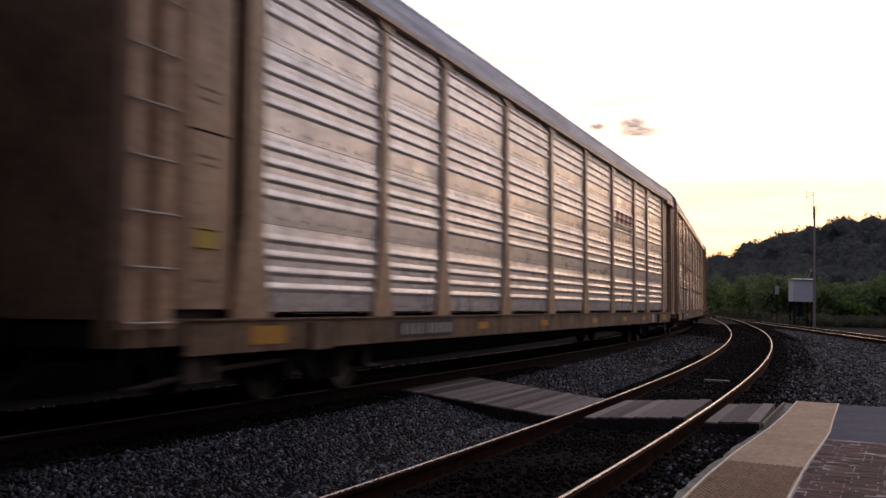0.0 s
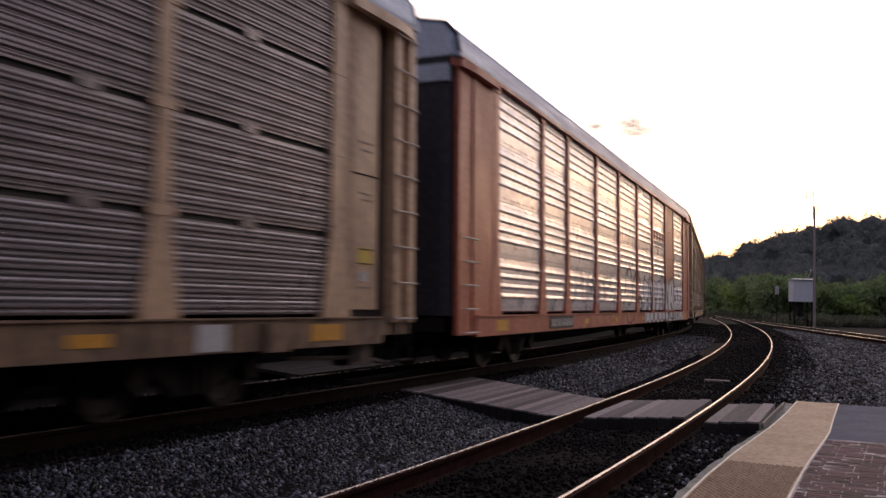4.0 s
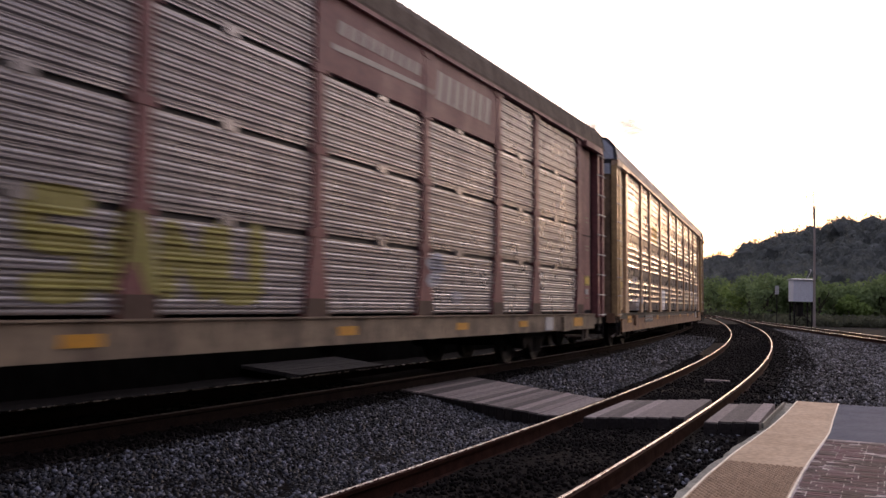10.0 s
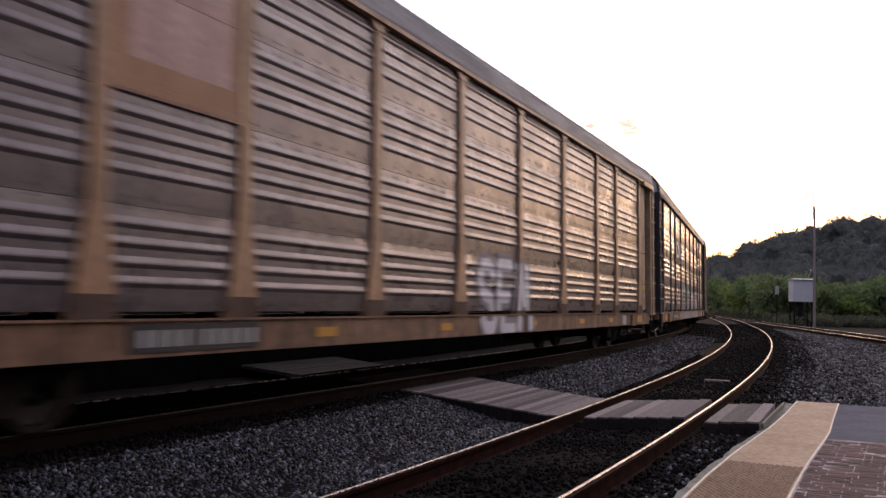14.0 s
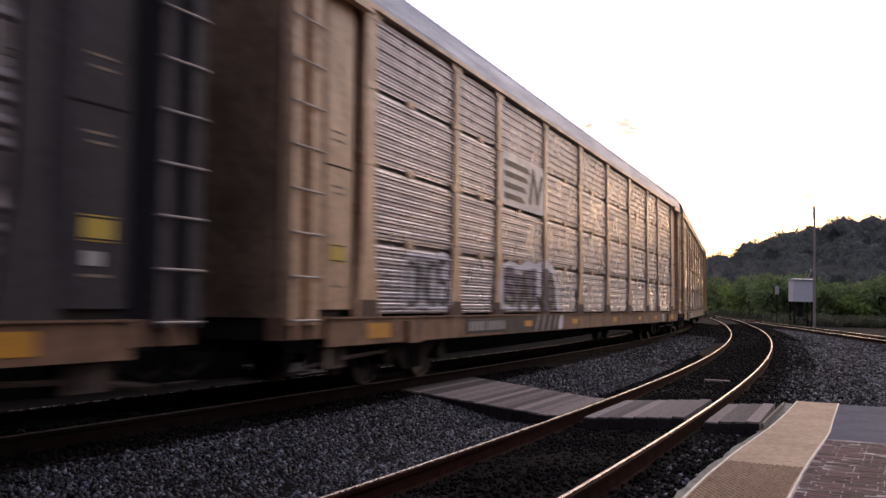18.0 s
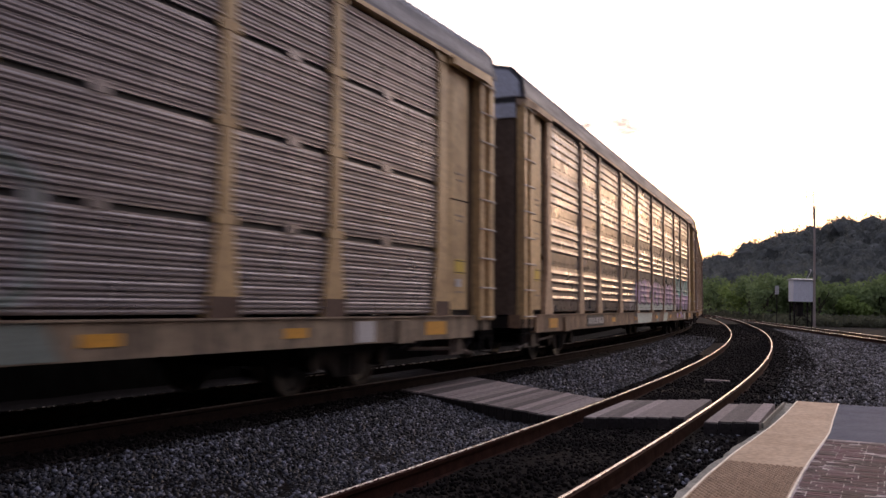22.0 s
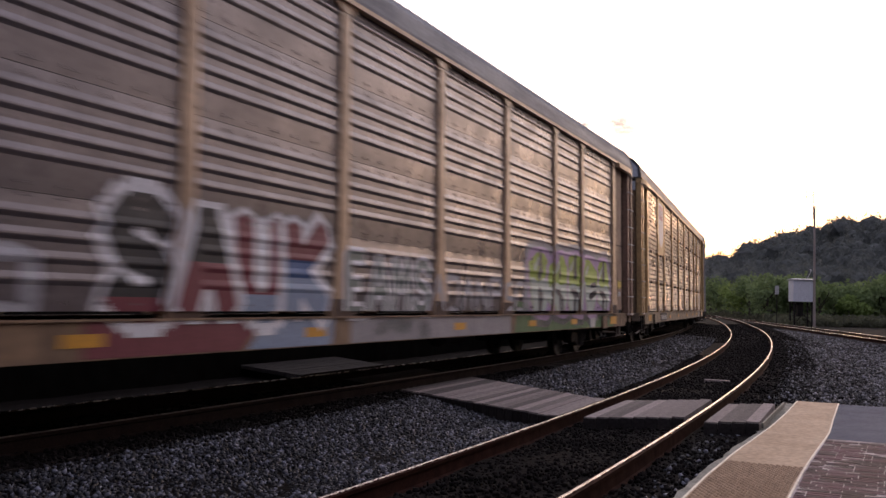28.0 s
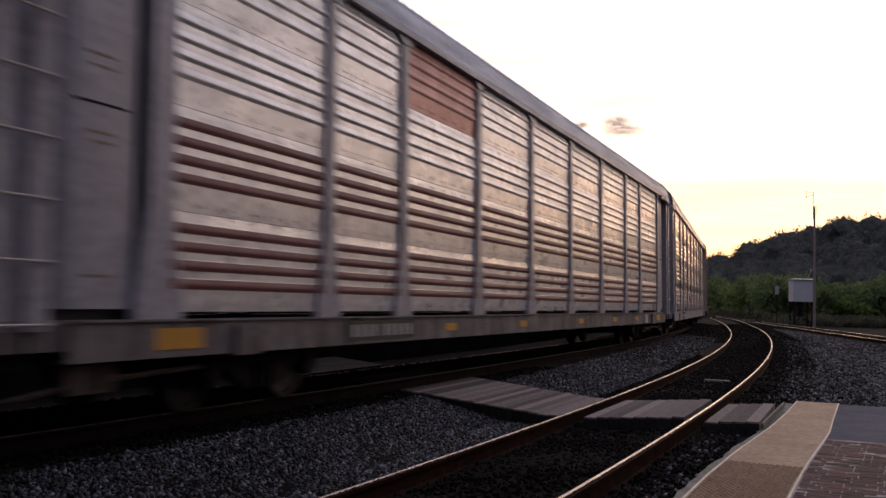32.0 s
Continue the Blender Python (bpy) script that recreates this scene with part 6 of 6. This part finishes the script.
def hill():
    azs, rs = np.arange(-40, 131, 2.5), np.arange(220, 720, 25)
    V = [(r * math.sin(radians(a)), r * math.cos(radians(a)), hill_height(a, r)) for a in azs for r in rs]
    n = len(rs)
    F = [(i * n + j, i * n + j + 1, (i + 1) * n + j + 1, (i + 1) * n + j) for i in range(len(azs) - 1) for j in range(n - 1)]
    tagged(new("hillside", plain_mesh("hillside", V, F, M_HILL)), "dark wooded hillside beyond the railway", "hill", kind="structure")
    rng = np.random.default_rng(8)
    C, R, N = [], [], []
    for lo, hi, count, clumps in ((13.5, 28.5, 800, 360), (28.5, 128, 900, 40), (-38, 13.5, 600, 40)):
        for _ in range(count):
            a, r = rng.uniform(lo, hi), math.sqrt(rng.uniform(235 ** 2, 480 ** 2))
            k = rng.uniform(0.6, 1.25) if rng.random() < 0.75 else rng.uniform(1.2, 1.6)
            C.append((r * math.sin(radians(a)), r * math.cos(radians(a)), hill_height(a, r) + 4.6 * k))
            R.append((4.4 * k, 4.4 * k, 4.4 * k))
            N.append(int(clumps * k * k))
    V, F = canopies(np.array(C[:800]), np.array(R[:800]), 4)
    L, G = leaves(np.array(C), np.array(R), np.array(N), 0.42, 9, fill=0.22)
    n = len(V)
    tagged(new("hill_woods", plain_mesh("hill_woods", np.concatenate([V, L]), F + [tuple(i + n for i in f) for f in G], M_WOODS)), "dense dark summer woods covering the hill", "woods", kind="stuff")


hill()


def tree(x, y, h, spread, material, seed, label, clumps=800, size=0.24):
    rng = random.Random(seed)
    t = empty("tree", pose(x, y, -0.35), label, "tree", "trees by the railway")
    g = Shape()
    top = Vector((0, 0, h * 0.55))
    g.rod((0, 0, -0.1), (0.05, 0, h * 0.3), 0.14, 7).rod((0.05, 0, h * 0.28), top, 0.1, 6)
    C, R = [], []
    for k in range(7):
        a, e = k * 2.4 + rng.random(), rng.uniform(0.35, 0.95)
        tip = Vector((math.cos(a) * spread * 0.62 * rng.uniform(0.6, 1), math.sin(a) * spread * 0.62 * rng.uniform(0.6, 1), h * (0.3 + 0.5 * e)))
        g.rod((0, 0, h * rng.uniform(0.15, 0.45)), tip, 0.045, 5)
        C.append(tuple(tip))
        R.append((spread * 0.48, spread * 0.48, h * 0.22))
    C.append((0, 0, h * 0.8))
    R.append((spread * 0.5, spread * 0.5, h * 0.22))
    C.append((0, 0, h * 0.25))
    R.append((spread * 0.7, spread * 0.7, h * 0.25))
    part("trunk", g, M_BARK, t)
    V, F = leaves(np.array(C), np.array(R), np.full(len(C), clumps // len(C)), size, seed)
    part("crown", plain_mesh("crown", V, F, material), material, t)


def trees():
    rng = random.Random(21)
    k = 0
    for px in np.arange(15.3, 29, 0.36):
        az = px + rng.uniform(-0.2, 0.2)
        tn = math.tan(radians(az))
        y = min(max(100.0, 12.2 / max(tn - 0.1975, 0.02) + 26), 215) + rng.uniform(0, 14)
        x = y * tn
        light = (16.8 < az < 18.4 and k % 2 == 0) or (22.6 < az < 25 and k % 2 == 0)
        h = (3.9 if light else 5.0) * rng.uniform(0.65, 1.3) * (y / 110) ** 0.6
        tree(x, y, h, h * 0.5, M_LEAF_LIGHT if light else M_LEAF, 100 + k, "light green leafy young tree beside the railway" if light else "green bushy tree in summer leaf beside the railway")
        k += 1


trees()


def weeds():
    rng = np.random.default_rng(5)
    C, R = [], []
    for _ in range(900):
        az = radians(rng.uniform(15, 36))
        tn = math.tan(az)
        y0 = min(max(84.0, 12.2 / max(tn - 0.1975, 0.02) + 15), 200)
        y = y0 + rng.uniform(0, 22)
        k = rng.uniform(0.3, 1.0)
        C.append((y * tn, y, -0.3 + 0.5 * k))
        R.append((1.1 * k, 1.1 * k, 0.8 * k))
    V, F = leaves(np.array(C), np.array(R), np.full(len(C), 28), 0.22, 6)
    tagged(new("undergrowth", plain_mesh("undergrowth", V, F, M_WEED)), "low green undergrowth along the railway fence line", "undergrowth", kind="stuff")


weeds()

pole = empty("utility_pole", pose(33.0, 81.5, -0.32), "tall bare wooden pole with thin radio aerials on top", "pole")
part("shaft", Shape().lathe([(0, 0.12), (5, 0.105), (10.75, 0.08)], "z", 12), M_POLE, pole)
part("aerial_mast", Shape().rod((-0.12, 0, 9.6), (-0.12, 0, 12.1), 0.03), M_RUNG, pole, "thin metal aerial mast")
part("whip_aerial", Shape().rod((0.16, 0, 9.9), (0.16, 0, 10.9), 0.02), M_RUNG, pole)
part("yagi_aerial", Shape().rod((-0.75, 0, 11.55), (-0.1, 0, 11.75), 0.02).rod((-0.75, 0, 12.0), (-0.1, 0, 12.0), 0.018).rod((-0.72, 0, 11.4), (-0.72, 0, 12.1), 0.015), M_RUNG, pole, "small yagi aerial")

cab = empty("signal_cabinet", pose(32.8, 84.0, -0.32), "pale grey railway signal cabinet raised on a dark steel stand", "cabinet")
part("housing", Shape().box(-0.92, 0.92, -0.6, 0.6, 2.25, 4.2), M_CABINET, cab)
part("lid", Shape().prism([(-0.7, 4.2), (0.7, 4.2), (0.72, 4.26), (0, 4.36), (-0.72, 4.26)], -1.0, 1.0, "x"), M_WHITE, cab, "overhanging white lid")
part("door_seam", Shape().box(-0.78, -0.765, -0.612, -0.6, 2.3, 4.15), M_CABINET, cab)
for lx in (-0.8, 0.8):
    for ly in (-0.5, 0.5):
        part("leg", Shape().box(lx - 0.06, lx + 0.06, ly - 0.06, ly + 0.06, 0, 2.25), M_STEEL, cab)
for bx in (-1, 1):
    part("brace", Shape().rod((-0.8 * bx, -0.5, 0.2), (0.8 * bx, -0.5, 2.1), 0.04), M_STEEL, cab, "thin diagonal brace of the stand")
part("conduit_box", Shape().box(-0.35, 0.1, -0.3, 0.3, 0.9, 2.2), M_STEEL, cab, "dark conduit box under the cabinet")
part("gooseneck", Shape().rod((0.35, -0.5, 4.3), (0.75, -0.5, 5.1), 0.03).rod((0.75, -0.5, 5.1), (0.6, -0.5, 5.2), 0.05), M_WHITE, cab, "thin bent white mast on the lid")

sign = empty("trackside_marker", pose(30.6, 84.0, -0.32), "small white marker board on a post", "marker")
part("post", Shape().rod((0, 0, 0), (0, 0, 2.9), 0.05), M_STEEL, sign)
part("board", Shape().box(-0.17, 0.17, -0.04, 0.04, 2.85, 3.65), M_WHITE, sign)


# ---- drifting cloud ----
def cloud_material():
    m = bpy.data.materials.new("thin_cloud")
    m.use_nodes = True
    n, l = m.node_tree.nodes, m.node_tree.links
    b = n["Principled BSDF"]
    b.inputs["Base Color"].default_value, b.inputs["Roughness"].default_value = (0.3, 0.36, 0.52, 1), 1.0
    t, c, r = n.new("ShaderNodeTexNoise"), n.new("ShaderNodeTexCoord"), n.new("ShaderNodeMapRange")
    t.inputs["Scale"].default_value, t.inputs["Detail"].default_value = 1.1, 4
    squash, size, fade, both = n.new("ShaderNodeMapping"), n.new("ShaderNodeVectorMath"), n.new("ShaderNodeMapRange"), n.new("ShaderNodeMath")
    squash.inputs["Scale"].default_value = (1, 0, 1)
    size.operation = "LENGTH"
    l.new(c.outputs["Object"], squash.inputs[0])
    l.new(squash.outputs[0], size.inputs[0])
    fade.inputs[1].default_value, fade.inputs[2].default_value, fade.inputs[3].default_value, fade.inputs[4].default_value = 0.1, 0.95, 0.62, 0.0
    l.new(size.outputs["Value"], fade.inputs[0])
    r.inputs[1].default_value, r.inputs[2].default_value, r.inputs[4].default_value = 0.22, 0.5, 1.0
    l.new(c.outputs["Object"], t.inputs[0])
    l.new(t.outputs[0], r.inputs[0])
    both.operation = "MULTIPLY"
    l.new(r.outputs[0], both.inputs[0])
    l.new(fade.outputs[0], both.inputs[1])
    l.new(both.outputs[0], b.inputs["Alpha"])
    return m


def cloud():
    soft = cloud_material()
    c = empty("cloud", pose(0, 0, 0), "small grey-mauve evening cloud drifting in a pale sky", "cloud")
    for k, (x, z, rx, rz) in enumerate(((-6, 10, 52, 21), (10, -14, 74, 16), (-104, -2, 30, 13))):
        me = bpy.data.meshes.new("cloud_lobe")
        bm = bmesh.new()
        bmesh.ops.create_icosphere(bm, subdivisions=4, radius=1)
        for v in bm.verts:
            v.co += v.co.normalized() * 0.25 * noise.noise(v.co * 1.8 + Vector((k * 7, 0, 0)))
        for f in bm.faces:
            f.smooth = True
        bm.to_mesh(me)
        bm.free()
        me.materials.append(soft)
        part("cloud_lobe", me, soft, c, m=Matrix.LocRotScale((x, 0, z), None, (rx, rx * 0.5, rz)))
    return c


CLOUD = cloud()



# ---- the train's run ----
def front_at(car, t):
    """Place along the far track of a car's leading end."""
    u = t - 10.5
    return 19.8016 + (car - 6) * 29.2968 - 12.8676 * u + 0.00436 * u * u - 0.06632 * u ** 3 / 600 - 0.005426 * u ** 4 / 30000


def car_pose(car, t):
    mid = front_at(car, t) + LONG / 2
    fx, fy, _ = on(FAR, mid - 10.05)
    rx, ry, _ = on(FAR, mid + 10.05)
    lean = -math.degrees(math.atan(FAR_CANT / 1.506))
    return pose((fx + rx) / 2, (fy + ry) / 2, FAR_Z + FAR_CANT / 2, 0, 0, math.degrees(math.atan2(ry - fy, rx - fx))) @ pose(0, 0, 0, lean)


def motions():
    walk(CLOUD, [(t, pose(2500 * (1121 - 0.9 * t - 784) / 1626, 2500, 488 + 0.1 * t)) for t in (0, 8, 16, 24, 32)])
    for i, car in enumerate(TRAIN):
        walk(car, [(k * 0.5, car_pose(i, k * 0.5)) for k in range(65)])
    for i, along, ws, ax in WHEELS:
        rows, angle = [], 0.0
        seen = [k / 30 for k in range(0, 961) if -12 < front_at(i, k / 30) + LONG / 2 + along < 50]
        if not seen:
            continue
        t0 = seen[0]
        times = [0.0] * (t0 > 0.2) + seen + [32.0] * (seen[-1] < 31.8)
        for t in times:
            tt = min(max(t, t0), seen[-1])
            angle = (front_at(i, t0) - front_at(i, tt)) / 0.418
            rows.append((t, pose(ax, 0, 0.418, 0, -math.degrees(angle) % 360, 0)))
        walk(ws, rows)


motions()
